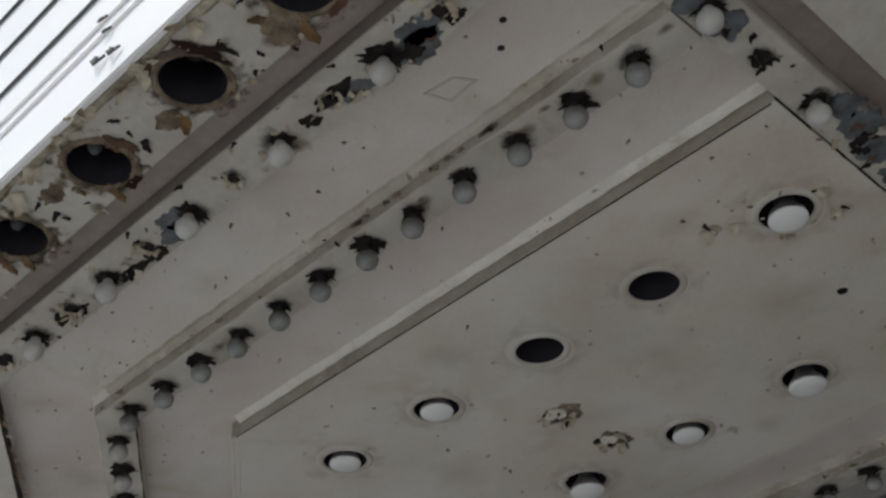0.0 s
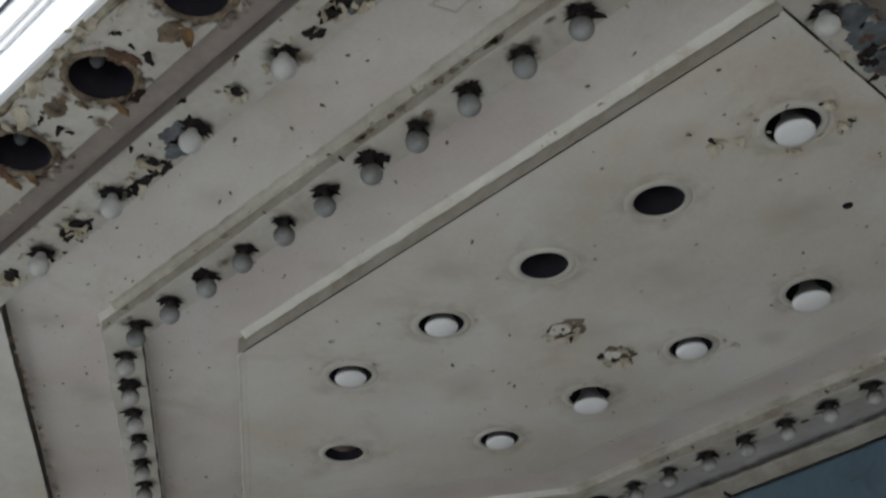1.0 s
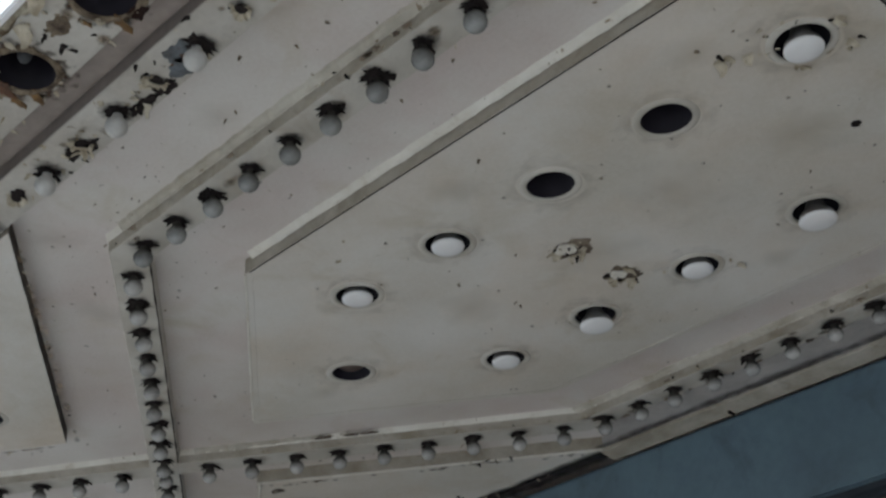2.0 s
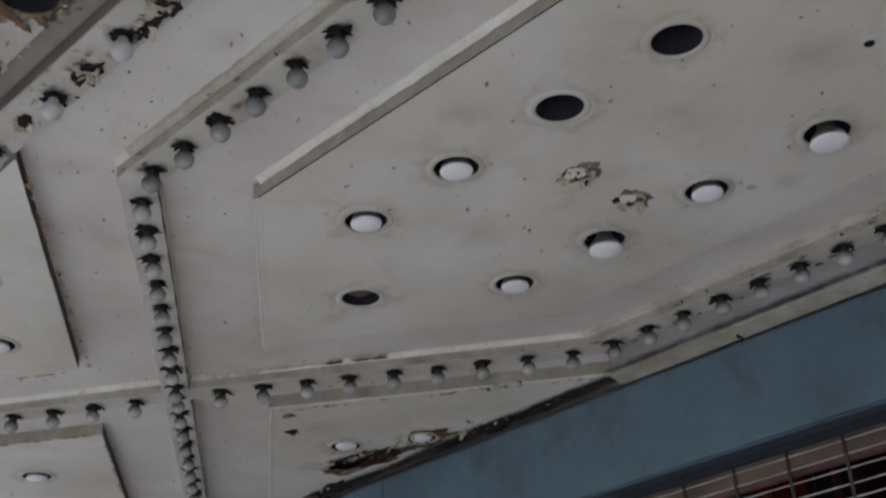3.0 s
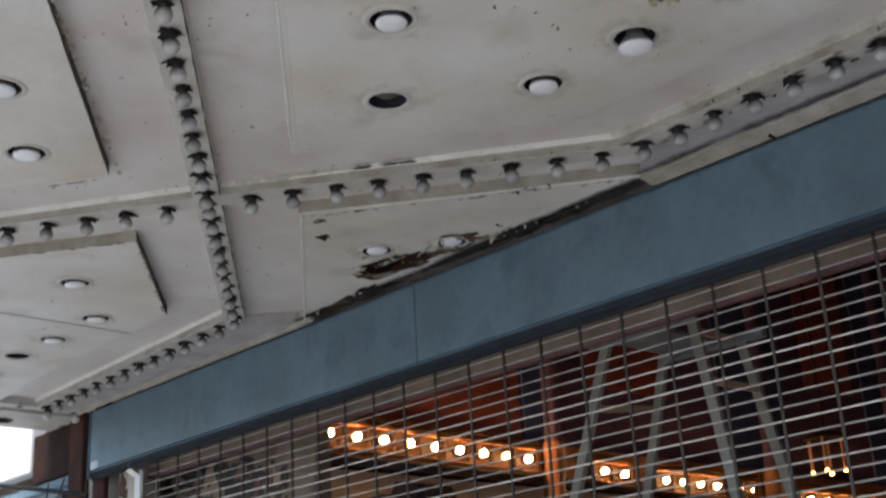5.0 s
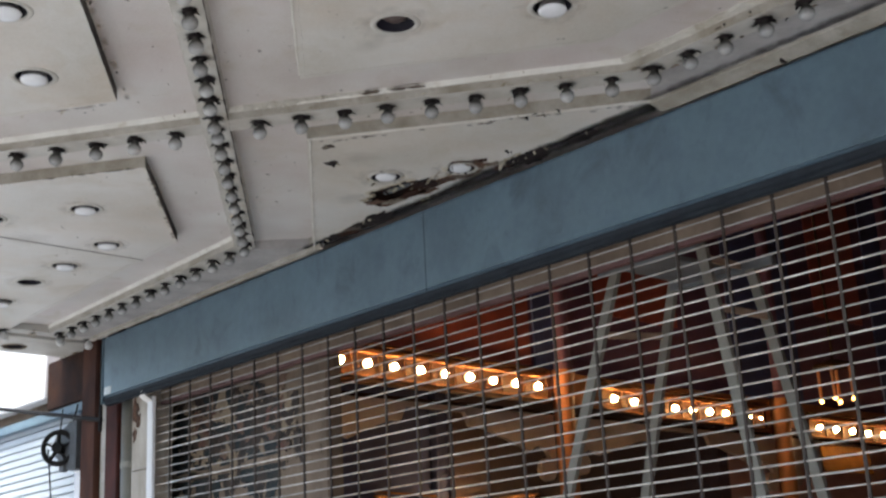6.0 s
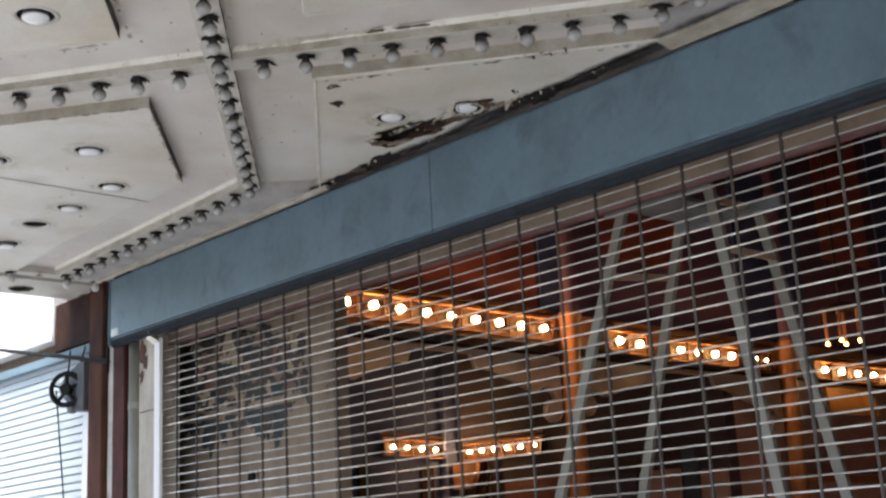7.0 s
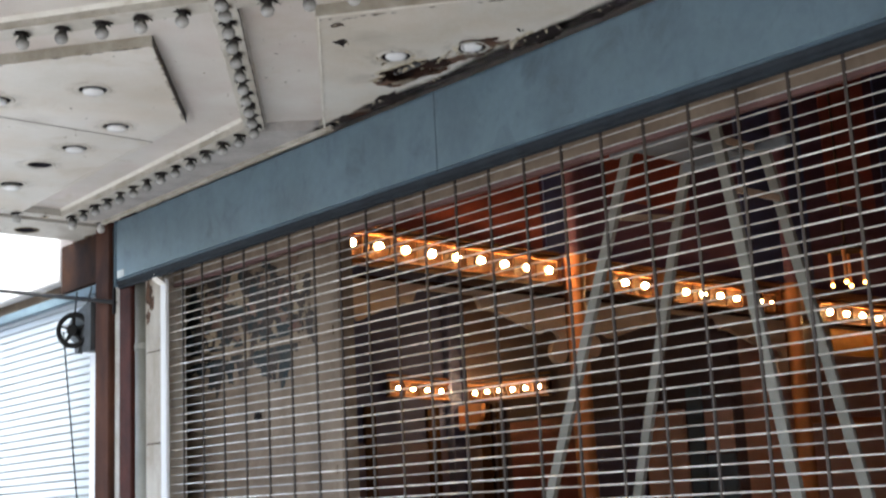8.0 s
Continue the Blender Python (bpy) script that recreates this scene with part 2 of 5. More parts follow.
COLUMN = material("dull_amber_column_paint", (0.40, 0.155, 0.062), 0.6, spec=0.2, dark=(0.25, 0.10, 0.042), scale=5, amount=0.9, grain=40, bump=0.2)
LADDERHEAD = material("slate_grey_aluminium", (0.21, 0.225, 0.235), 0.55, dark=(0.14, 0.145, 0.15), scale=8, amount=0.8, grain=60, bump=0.1)
PLUMWALL = material("dark_plum_wall_paint", (0.175, 0.080, 0.112), 0.7, spec=0.2, dark=(0.110, 0.060, 0.095), scale=2, amount=0.9, grain=30, bump=0.15)
MAUVE = material("dusty_mauve_trim_paint", (0.20, 0.105, 0.10), 0.6, dark=(0.12, 0.06, 0.058), scale=7, amount=0.9, grain=50, bump=0.2)
UMBER = material("umber_wall_paint", (0.13, 0.088, 0.085), 0.7, spec=0.2, dark=(0.09, 0.064, 0.068), scale=2, amount=0.9, grain=30, bump=0.15)
VARNISH = material("glossy_amber_varnish", (0.52, 0.23, 0.055), 0.25, dark=(0.36, 0.15, 0.035), scale=6, amount=0.8, grain=40, bump=0.08)
COLLAR = material("amber_bulb_collar", (0.09, 0.042, 0.017), 0.5, dark=(0.05, 0.022, 0.009), scale=12, amount=0.8, grain=60, bump=0.1)
BULBDIM = glow("dim_amber_bulb", (1.0, 0.45, 0.10), 5.0)


def shade_soot_glass(name, colour, dark, low, high):
    """Frosted glass darkened towards the socket: shade painted in, with soot."""
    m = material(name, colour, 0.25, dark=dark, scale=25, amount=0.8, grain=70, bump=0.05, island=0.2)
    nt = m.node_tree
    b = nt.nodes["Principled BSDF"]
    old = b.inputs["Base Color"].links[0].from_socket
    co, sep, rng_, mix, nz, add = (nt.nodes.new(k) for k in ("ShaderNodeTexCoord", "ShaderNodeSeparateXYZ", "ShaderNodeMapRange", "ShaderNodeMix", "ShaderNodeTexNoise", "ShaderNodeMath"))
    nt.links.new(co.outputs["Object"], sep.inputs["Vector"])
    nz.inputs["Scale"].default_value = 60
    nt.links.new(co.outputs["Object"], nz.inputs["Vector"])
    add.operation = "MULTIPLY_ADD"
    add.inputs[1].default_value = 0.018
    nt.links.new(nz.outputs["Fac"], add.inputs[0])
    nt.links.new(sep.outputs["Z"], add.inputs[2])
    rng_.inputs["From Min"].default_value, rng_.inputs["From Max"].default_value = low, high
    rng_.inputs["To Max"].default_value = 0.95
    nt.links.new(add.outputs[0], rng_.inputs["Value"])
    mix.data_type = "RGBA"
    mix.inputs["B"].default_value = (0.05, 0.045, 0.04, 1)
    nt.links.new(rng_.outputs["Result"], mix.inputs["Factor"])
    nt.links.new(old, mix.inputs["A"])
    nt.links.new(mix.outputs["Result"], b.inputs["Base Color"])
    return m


SHADESOOTY = shade_soot_glass("sooty_frosted_glass", (0.30, 0.31, 0.305), (0.19, 0.19, 0.185), -0.058, -0.018)
HALFSHADESOOT = shade_soot_glass("half_sooty_glass", (0.46, 0.455, 0.44), (0.34, 0.335, 0.32), -0.052, -0.024)


# ---- helpers for shapes ----
def part(name, bm, mat, parent=None, label="", smooth=False):
    me = bpy.data.meshes.new(name)
    bmesh.ops.recalc_face_normals(bm, faces=bm.faces)
    if smooth:
        for f in bm.faces:
            f.smooth = True
    bm.to_mesh(me)
    bm.free()
    me.materials.append(mat)
    ob = new(name, me)
    if parent is not None:
        ob.parent = parent
    if label:
        ob["label"] = label
    return ob


def again(ob, m, parent=None, name=None):
    """Another object on the same mesh."""
    o = new(name or ob.name.split(".")[0], ob.data)
    o.parent = parent if parent is not None else ob.parent
    o.matrix_basis = m
    return o


def box(bm, x0, x1, y0, y1, z0, z1, bevel=0.0):
    v = [bm.verts.new((x, y, z)) for x in (x0, x1) for y in (y0, y1) for z in (z0, z1)]
    fs = [bm.faces.new([v[i] for i in q]) for q in ((0, 1, 3, 2), (4, 6, 7, 5), (0, 4, 5, 1), (2, 3, 7, 6), (0, 2, 6, 4), (1, 5, 7, 3))]
    if bevel:
        bmesh.ops.bevel(bm, geom=list({e for f in fs for e in f.edges}), offset=bevel, segments=2, affect="EDGES")
    return bm


def boxed(*a, **k):
    return box(bmesh.new(), *a, **k)


def lathe(bm, profile, n=20, cx=0.0, cy=0.0, cz=0.0):
    rings = []
    for r, z in profile:
        if r < 1e-6:
            rings.append([bm.verts.new((cx, cy, cz + z))])
        else:
            rings.append([bm.verts.new((cx + r * math.cos(2 * math.pi * i / n), cy + r * math.sin(2 * math.pi * i / n), cz + z)) for i in range(n)])
    for a, b in zip(rings, rings[1:]):
        for i in range(n):
            j = (i + 1) % n
            q = [a[i % len(a)], a[j % len(a)], b[j % len(b)], b[i % len(b)]]
            q = list(dict.fromkeys(q))
            if len(q) > 2:
                bm.faces.new(q)
    return bm


def circle(x, y, r, n=28):
    return [(x + r * math.cos(2 * math.pi * i / n), y + r * math.sin(2 * math.pi * i / n)) for i in range(n)]


def plate(outline, holes, z0, z1):
    """A plate with openings through it, from z0 (underside) to z1."""
    from mathutils.geometry import tessellate_polygon
    bm = bmesh.new()
    loops = [outline] + list(holes)
    flat = [p for lp in loops for p in lp]
    tris = tessellate_polygon([[Vector((x, y, 0)) for x, y in lp] for lp in loops])
    lo = [bm.verts.new((x, y, z0)) for x, y in flat]
    hi = [bm.verts.new((x, y, z1)) for x, y in flat]
    for a, b, c in tris:
        try:
            bm.faces.new((lo[a], lo[b], lo[c]))
            bm.faces.new((hi[c], hi[b], hi[a]))
        except ValueError:
            pass
    k = 0
    for lp in loops:
        n = len(lp)
        for i in range(n):
            j = (i + 1) % n
            bm.faces.new((lo[k + i], lo[k + j], hi[k + j], hi[k + i]))
        k += n
    return bm


def stepped(path, step=0.045, closed=False, wear=0.0):
    """The same path with points at short steps, put slightly out of line."""
    out = []
    ends = list(path) + ([path[0]] if closed else [])
    for a, b in zip(ends, ends[1:]):
        n = max(1, int(math.dist(a, b) / step))
        for i in range(n):
            x, y = a[0] + (b[0] - a[0]) * i / n, a[1] + (b[1] - a[1]) * i / n
            if i:
                x += wear * noise.noise((x * 41, y * 41, 1.3))
                y += wear * noise.noise((x * 41, y * 41, 8.1))
            out.append((x, y))
    return out if closed else out + [ends[-1]]


def sweep(path, profile, closed=False, wear=0.0):
    """A profile of (side, z) drawn along a flat path, mitred at its corners."""
    bm = bmesh.new()
    if wear:
        path = stepped(path)
    n = len(path)
    rings = []
    for i, p in enumerate(path):
        d0 = Vector(path[i]) - Vector(path[i - 1]) if i else None
        d1 = Vector(path[i + 1]) - Vector(path[i]) if i < n - 1 else None
        a = (d0 or d1).normalized()
        b = (d1 or d0).normalized()
        na, nb = Vector((-a.y, a.x)), Vector((-b.y, b.x))
        m = (na + nb)
        m = m / max(0.2, m.dot(na))
        rings.append([bm.verts.new((p[0] + m.x * s, p[1] + m.y * s, z)) for s, z in profile])
    if wear:
        for r in rings[1:-1]:
            for v in r:
                q = v.co.copy()
                v.co.x += wear * noise.noise(q * 31)
                v.co.y += wear * noise.noise(q * 31 + Vector((5, 9, 2)))
                v.co.z += 0.5 * wear * abs(noise.noise(q * 44))
    k = len(profile)
    for r0, r1 in zip(rings, rings[1:]):
        for i in range(k):
            bm.faces.new((r0[i], r0[(i + 1) % k], r1[(i + 1) % k], r1[i]))
    bm.faces.new(rings[0])
    bm.faces.new(rings[-1][::-1])
    return bm


def rod(bm, a, b, r, n=8):
    a, b = Vector(a), Vector(b)
    q = (b - a).to_track_quat("Z", "Y")
    ra, rb = [], []
    for i in range(n):
        o = q @ Vector((r * math.cos(2 * math.pi * i / n), r * math.sin(2 * math.pi * i / n), 0))
        ra.append(bm.verts.new(a + o))
        rb.append(bm.verts.new(b + o))
    for i in range(n):
        bm.faces.new((ra[i], ra[(i + 1) % n], rb[(i + 1) % n], rb[i]))
    bm.faces.new(ra[::-1])
    bm.faces.new(rb)
    return bm


def bar(bm, a, b, w, d, side=(1, 0, 0)):
    """A flat bar from a to b, w wide along side and d deep."""
    a, b, s = Vector(a), Vector(b), Vector(side).normalized()
    t = (b - a).normalized()
    s = (s - t * s.dot(t)).normalized()
    u = t.cross(s)
    vs = [bm.verts.new(p + s * i * w / 2 + u * j * d / 2) for p in (a, b) for i, j in ((-1, -1), (1, -1), (1, 1), (-1, 1))]
    for q in ((0, 1, 2, 3), (7, 6, 5, 4), (0, 4, 5, 1), (1, 5, 6, 2), (2, 6, 7, 3), (3, 7, 4, 0)):
        bm.faces.new([vs[i] for i in q])
    return bm


def blotch(bm, cx, cy, z, r, rng, n=18, rough=0.45, stretch=1.0, turn=0.0, thick=0.002):
    """An irregular thin patch under a ceiling."""
    pts = []
    n = max(n, 36)
    seed = rng.uniform(0, 90)
    for i in range(n):
        a = 2 * math.pi * i / n
        u, v = math.cos(a), math.sin(a)
        q = r * (1 + rough * (1.1 * noise.noise((u * 1.3 + seed, v * 1.3, 0)) + 0.7 * noise.noise((u * 4, v * 4 + seed, 1)) + 0.35 * noise.noise((u * 11 + seed, v * 11, 2))))
        x, y = q * math.cos(a) * stretch, q * math.sin(a)
        pts.append((cx + x * math.cos(turn) - y * math.sin(turn), cy + x * math.sin(turn) + y * math.cos(turn)))
    lo = [bm.verts.new((x, y, z - thick)) for x, y in pts]
    hi = [bm.verts.new((x, y, z + 0.0005)) for x, y in pts]
    c = bm.verts.new((cx, cy, z - thick))
    for i in range(n):
        j = (i + 1) % n
        bm.faces.new((lo[i], lo[j], c))
        bm.faces.new((lo[i], lo[j], hi[j], hi[i]))
    return bm


def chip(bm, cx, cy, z, size, rng, hang=0.5):
    """A ragged, curled paint flake that hangs by one edge."""
    a = rng.uniform(0, 2 * math.pi)
    ux, uy = math.cos(a), math.sin(a)
    w = size * rng.uniform(0.35, 0.8)
    curl = rng.uniform(-0.25, 0.35) * size
    rows, n = [], 5
    for k in range(n):
        f = k / (n - 1)
        out = size * f * (1 - 0.25 * hang * f)
        drop = size * hang * f * f
        ww = w * (0.25 + 0.75 * math.sin(math.pi * min(1.0, 0.30 + 0.68 * f)))
        shift = rng.uniform(-0.15, 0.15) * w
        row = []
        for s in (-1, 0, 1):
            q = shift + s * ww * rng.uniform(0.35, 0.65)
            row.append(bm.verts.new((cx + ux * out - uy * q, cy + uy * out + ux * q, z - drop - 0.001 - max(0.0, curl * f * s * s))))
        rows.append(row)
    top = [[bm.verts.new(v.co + Vector((0, 0, 0.0014))) for v in r] for r in rows]
    for k in range(n - 1):
        for i in (0, 1):
            bm.faces.new((rows[k][i], rows[k][i + 1], rows[k + 1][i + 1], rows[k + 1][i]))
            bm.faces.new((top[k][i], top[k + 1][i], top[k + 1][i + 1], top[k][i + 1]))
        for i in (0, 2):
            bm.faces.new((rows[k][i], rows[k + 1][i], top[k + 1][i], top[k][i]))
    for i in (0, 1):
        bm.faces.new((rows[-1][i], rows[-1][i + 1], top[-1][i + 1], top[-1][i]))
    return bm


# ---- ground ----
ground = part("ground", boxed(-400, 400, -400, 400, -0.3, 0.0), CONCRETE)
tagged(ground, "grey concrete pavement running out to the street", "pavement", kind="structure")

# ---- marquee canopy over the pavement ----
ZB, ZP = 3.645, 3.595          # base sheet, underside of panels and strips
CX, CY = -3.233, 2.470         # the middle of the crossed battens
XE, XW = 0.26, -7.08   # bulb lines along the two ends
YS, YN = 1.424, 3.512          # bulb lines along the hexagons
Y0, YF = 0.652, 3.855          # street edge, shutter box face
XR = XE + 4.2               # the canopy's far end; unseen length past the cross strip added for shade
marquee = new("marquee_canopy")
tagged(marquee, "cream painted theatre marquee canopy with peeling paint", "canopy")

part("roof_deck", boxed(XW - 0.62, XR, Y0 + 0.03, 4.35, 3.92, 4.0), DARKSTEEL, marquee)

# street-side strip with the row of open cans
CANS = [(-0.243 - 0.350 * k, 0.779) for k in range(-2, 20) if -0.243 - 0.350 * k > XW - 0.35]
ENDCANS = [(XW - 0.44, 1.36 + 0.538 * k) for k in range(6)]

# recessed lights: x, y, lamp drop (None: empty can)
EAST = [(-0.001, 2.115, 0.018), (-0.408, 2.114, None), (-0.809, 2.113, None), (-1.219, 2.113, 0.006), (-1.627, 2.113, 0.006),
        (-2.066, 2.468, None), (-1.646, 2.821, 0.008), (-1.234, 2.819, 0.042), (-0.820, 2.819, 0.008), (-0.393, 2.819, 0.040), (0.01, 2.82, 0.01)]
WEST = [(-4.487, 2.521, 0.006), (-4.966, 2.888, 0.006), (-5.448, 2.885, 0.006), (-5.870, 2.872, None), (-6.36, 2.912, 0.02),
        (-4.876, 2.205, 0.006), (-5.25, 2.117, 0.006), (-5.66, 2.117, None), (-6.07, 2.117, 0.006), (-6.47, 2.117, 0.006)]
SOUTH = [(-3.19, 1.66, 0.006), (-2.75, 1.36, 0.006), (-3.7, 1.36, None)]
NORTH = [(-3.314, 3.450, -0.006), (-3.027, 3.660, -0.006)]
RH = 0.068
ALL = EAST + WEST + SOUTH + NORTH

part("base_sheet", plate([(XW - 0.62, Y0 + 0.01), (XR, Y0 + 0.01), (XR, 4.35), (XW - 0.62, 4.35)],
                         [circle(x, y, RH + 0.004, 20) for x, y, _ in ALL] + [circle(x, y, 0.078, 20) for x, y in CANS + ENDCANS], ZB, ZB + 0.02), PLASTER, marquee)

# flat strips round the edge
rng = random.Random(3)
part("street_strip", plate([(XW - 0.62, Y0), (XR, Y0), (XR, 0.872), (XW - 0.62, 0.872)], [circle(x, y, 0.072) for x, y in CANS], ZP, ZB), STRIP, marquee,
     "cream paint peeling in curls round open cans")
part("end_strip", boxed(XE + 0.14, XR, 0.875, 4.3, ZP, ZB), STRIP, marquee)
part("end_strip", plate([(XW - 0.62, 0.875), (XW - 0.14, 0.875), (XW - 0.14, 4.3), (XW - 0.62, 4.3)], [circle(x, y, 0.072) for x, y in ENDCANS], ZP, ZB), STRIP, marquee)
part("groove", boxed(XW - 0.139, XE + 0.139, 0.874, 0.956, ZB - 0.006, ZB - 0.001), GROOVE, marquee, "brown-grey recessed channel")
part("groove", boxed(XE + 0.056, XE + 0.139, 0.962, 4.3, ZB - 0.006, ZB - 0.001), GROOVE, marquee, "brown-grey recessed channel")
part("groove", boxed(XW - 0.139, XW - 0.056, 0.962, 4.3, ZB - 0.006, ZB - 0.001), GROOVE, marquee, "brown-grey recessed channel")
WALL_STRIP = part("bulb_strip", boxed(XW - 0.054, XE + 0.054, 0.960, 1.088, ZP, ZB, bevel=0.002), STRIP, marquee, "flaking bulb strip with bare metal patches")
part("bulb_strip", boxed(XE - 0.054, XE + 0.054, 1.090, 4.3, ZP + 0.001, ZB, bevel=0.002), STRIP, marquee, "flaking bulb strip with bare metal patches")
part("bulb_strip", boxed(XW - 0.054, XW + 0.054, 1.090, 4.3, ZP + 0.001, ZB, bevel=0.002), STRIP, marquee, "flaking bulb strip with bare metal patches")

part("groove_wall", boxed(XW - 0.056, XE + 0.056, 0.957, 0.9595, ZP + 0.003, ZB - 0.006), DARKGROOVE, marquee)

# crossed battens that carry the bulbs
ZL = 3.590
PROF = [(-0.067, ZB), (-0.056, ZB - 0.021), (-0.053, ZL + 0.002), (-0.051, ZL), (0.058, ZL), (0.0595, ZL + 0.020), (0.066, ZB)]
DX = 1.372
PA = [(XE - 0.056, YS), (CX + DX, YS), (CX - DX, YN), (XW + 0.056, YN + 0.08)]


def toned_by_facing(ob):
    """Light and shade put into colour: pale bevels, grimy dark sides, darkest turned away."""
    ob.data.materials.append(FARSHADE)
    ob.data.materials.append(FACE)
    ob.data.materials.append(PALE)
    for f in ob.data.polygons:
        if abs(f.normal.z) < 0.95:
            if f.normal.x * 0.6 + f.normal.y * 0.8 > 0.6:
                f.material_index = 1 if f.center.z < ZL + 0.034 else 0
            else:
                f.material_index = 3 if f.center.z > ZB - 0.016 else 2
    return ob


toned_by_facing(part("batten", sweep(PA, [(-q, z) for q, z in PROF][::-1], wear=0.004), TRIM, marquee))
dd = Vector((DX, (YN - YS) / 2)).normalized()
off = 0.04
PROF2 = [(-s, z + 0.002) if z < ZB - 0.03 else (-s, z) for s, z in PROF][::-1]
toned_by_facing(part("batten", sweep([(XE - 0.056, YN), (CX + DX, YN), (CX + dd.x * off, CY + dd.y * off)], PROF2, wear=0.004), TRIM, marquee))
toned_by_facing(part("batten", sweep([(CX - dd.x * off, CY - dd.y * off), (CX - DX - 0.03, YS + 0.045), (XW + 0.056, YS + 0.045)], PROF2, wear=0.004), TRIM, marquee))


def ragged(cx, cy, length, width, turn, seed, n=40):
    """A torn outline, long and narrow, turned by so many radians."""
    pts = []
    for i in range(n):
        a = 2 * math.pi * i / n
        u, v = math.cos(a), math.sin(a)
        q = 1 + 0.35 * noise.noise((u * 1.7 + seed, v * 1.7, 0.4)) + 0.28 * noise.noise((u * 5, v * 5 + seed, 2.2))
        x, y = length * u * q, width * v * q
        pts.append((cx + x * math.cos(turn) - y * math.sin(turn), cy + x * math.sin(turn) + y * math.cos(turn)))
    return pts


BREACH = ragged(-3.445, 3.643, 0.250, 0.112, 0.14, 3.0)


def panel(outline, lights, holes=()):
    """A raised panel: a narrow moulding round it and the sheet within."""
    outline = stepped(outline, 0.05, True, 0.0025)
    n = len(outline)

    def inset(d):
        out = []
        for i in range(n):
            a, b, c = (Vector(outline[k % n]) for k in (i - 1, i, i + 1))
            u, v = (b - a).normalized(), (c - b).normalized()
            nu, nv = Vector((-u.y, u.x)), Vector((-v.y, v.x))
            m = nu + nv
            m = m / m.dot(nu)
            out.append((b.x + m.x * d, b.y + m.y * d))
        return out
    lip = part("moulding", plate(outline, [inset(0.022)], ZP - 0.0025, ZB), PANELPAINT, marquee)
    toned_by_facing(lip)
    return part("panel", plate(inset(0.0222), [circle(x, y, RH) for x, y, _ in lights] + list(holes), ZP - 0.0018, ZP + 0.02 if not holes else ZP + 0.006), PANELPAINT, marquee)


# outlines run anticlockwise
panel([(XE - 0.058, 1.757), (XE - 0.058, 3.170), (-1.73, 3.170), (-2.635, CY), (-1.738, 1.757)], EAST)
panel([(-4.76, 1.757), (-3.81, 2.468), (-4.730, 3.172), (XW + 0.058, 3.262), (XW + 0.058, 1.757)], WEST)
panel([(-4.50, 1.100), (-1.968, 1.100), (-3.217, 2.012)], SOUTH)
panel([(-3.124, 2.856), (-1.945, 3.785), (-4.39, 3.815)], NORTH, [BREACH])
part("bead", sweep([(-2.605, 2.443), (-1.742, 1.762)], [(-0.005, ZP + 0.004), (-0.003, ZP - 0.006), (0.003, ZP - 0.006), (0.005, ZP + 0.004)], wear=0.003), PALE, marquee, "thin pale bead of paint along the edge")
for a, b in (((-3.132, 2.876), (-4.42, 3.848)), ((-1.98, 3.77), (-3.116, 2.876))):
    part("bead", sweep([a, b], [(-0.005, ZP + 0.004), (-0.003, ZP - 0.007), (0.003, ZP - 0.007), (0.005, ZP + 0.004)], wear=0.004), PALE, marquee, "thin pale bead of paint along the edge")
part("open_joint", boxed(-1.72, XE - 0.07, 1.7582, 1.7625, ZP - 0.0042, ZP - 0.002), SOOT, marquee, "dark open joint along the panel")
# light caught by the fillets is put into their paler paint
for xa, xb in ((-1.700, XE - 0.06), (XW + 0.06, -4.72)):
    part("fillet", sweep([(xa, 1.727), (xb, 1.727)], [(0.006, ZB), (0.020, ZB - 0.010), (0.0265, ZB - 0.019), (0.0295, ZB - 0.001)], wear=0.005), PALE, marquee)

# channel behind far bulb line in shade-toned paint, flashing strip above the shutter box
CHANNEL = material("sooty_grey_paint", (0.46, 0.44, 0.42), 0.6, dark=(0.30, 0.275, 0.26), scale=5, amount=0.9, grain=50, bump=0.3, specks=0.0, speck_colour=(0.22, 0.18, 0.15), stain=0.7, stain_colour=(0.26, 0.23, 0.21), stain_scale=7)
for x0, x1, far, near, lip in ((-1.90, XE - 0.06, 0.08, 0.0, 3.764), (XW + 0.06, -4.56, 0.0, 0.10, 3.826)):
    rise = 0.08 if x0 < -3 else 0.0
    part("channel", plate([(x0 + far, YN + 0.060 + rise), (x1 - near, YN + 0.060), (x1 + near * 1.3, lip + 0.004), (x0 - far, lip + 0.004)], [], ZL + 0.003, ZB - 0.001), CHANNEL, marquee, "grimy, shade-toned grey channel behind the bulbs")
for x0, x1, lip, low in ((-1.99, XE - 0.06, 3.760, 3.580), (XW + 0.06, -4.34, 3.824, 3.572)):
    part("flashing", sweep([(x0, 3.812), (x1, 3.812)], [(lip - 3.812, ZB), (lip - 3.809, low + 0.004), (lip - 3.806, low), (0.04, 3.566), (0.04, ZB)], wear=0.006), FACE, marquee, "cracked cream strip above the shutter housing")
# strip stands for the dark shade in the rusty gap
part("rusted_edge", boxed(-4.33, -2.00, 3.828, 3.853, ZP - 0.003, ZB), DARKRUST, marquee, "dark strip for the shaded, rusty gap above the shutter housing")


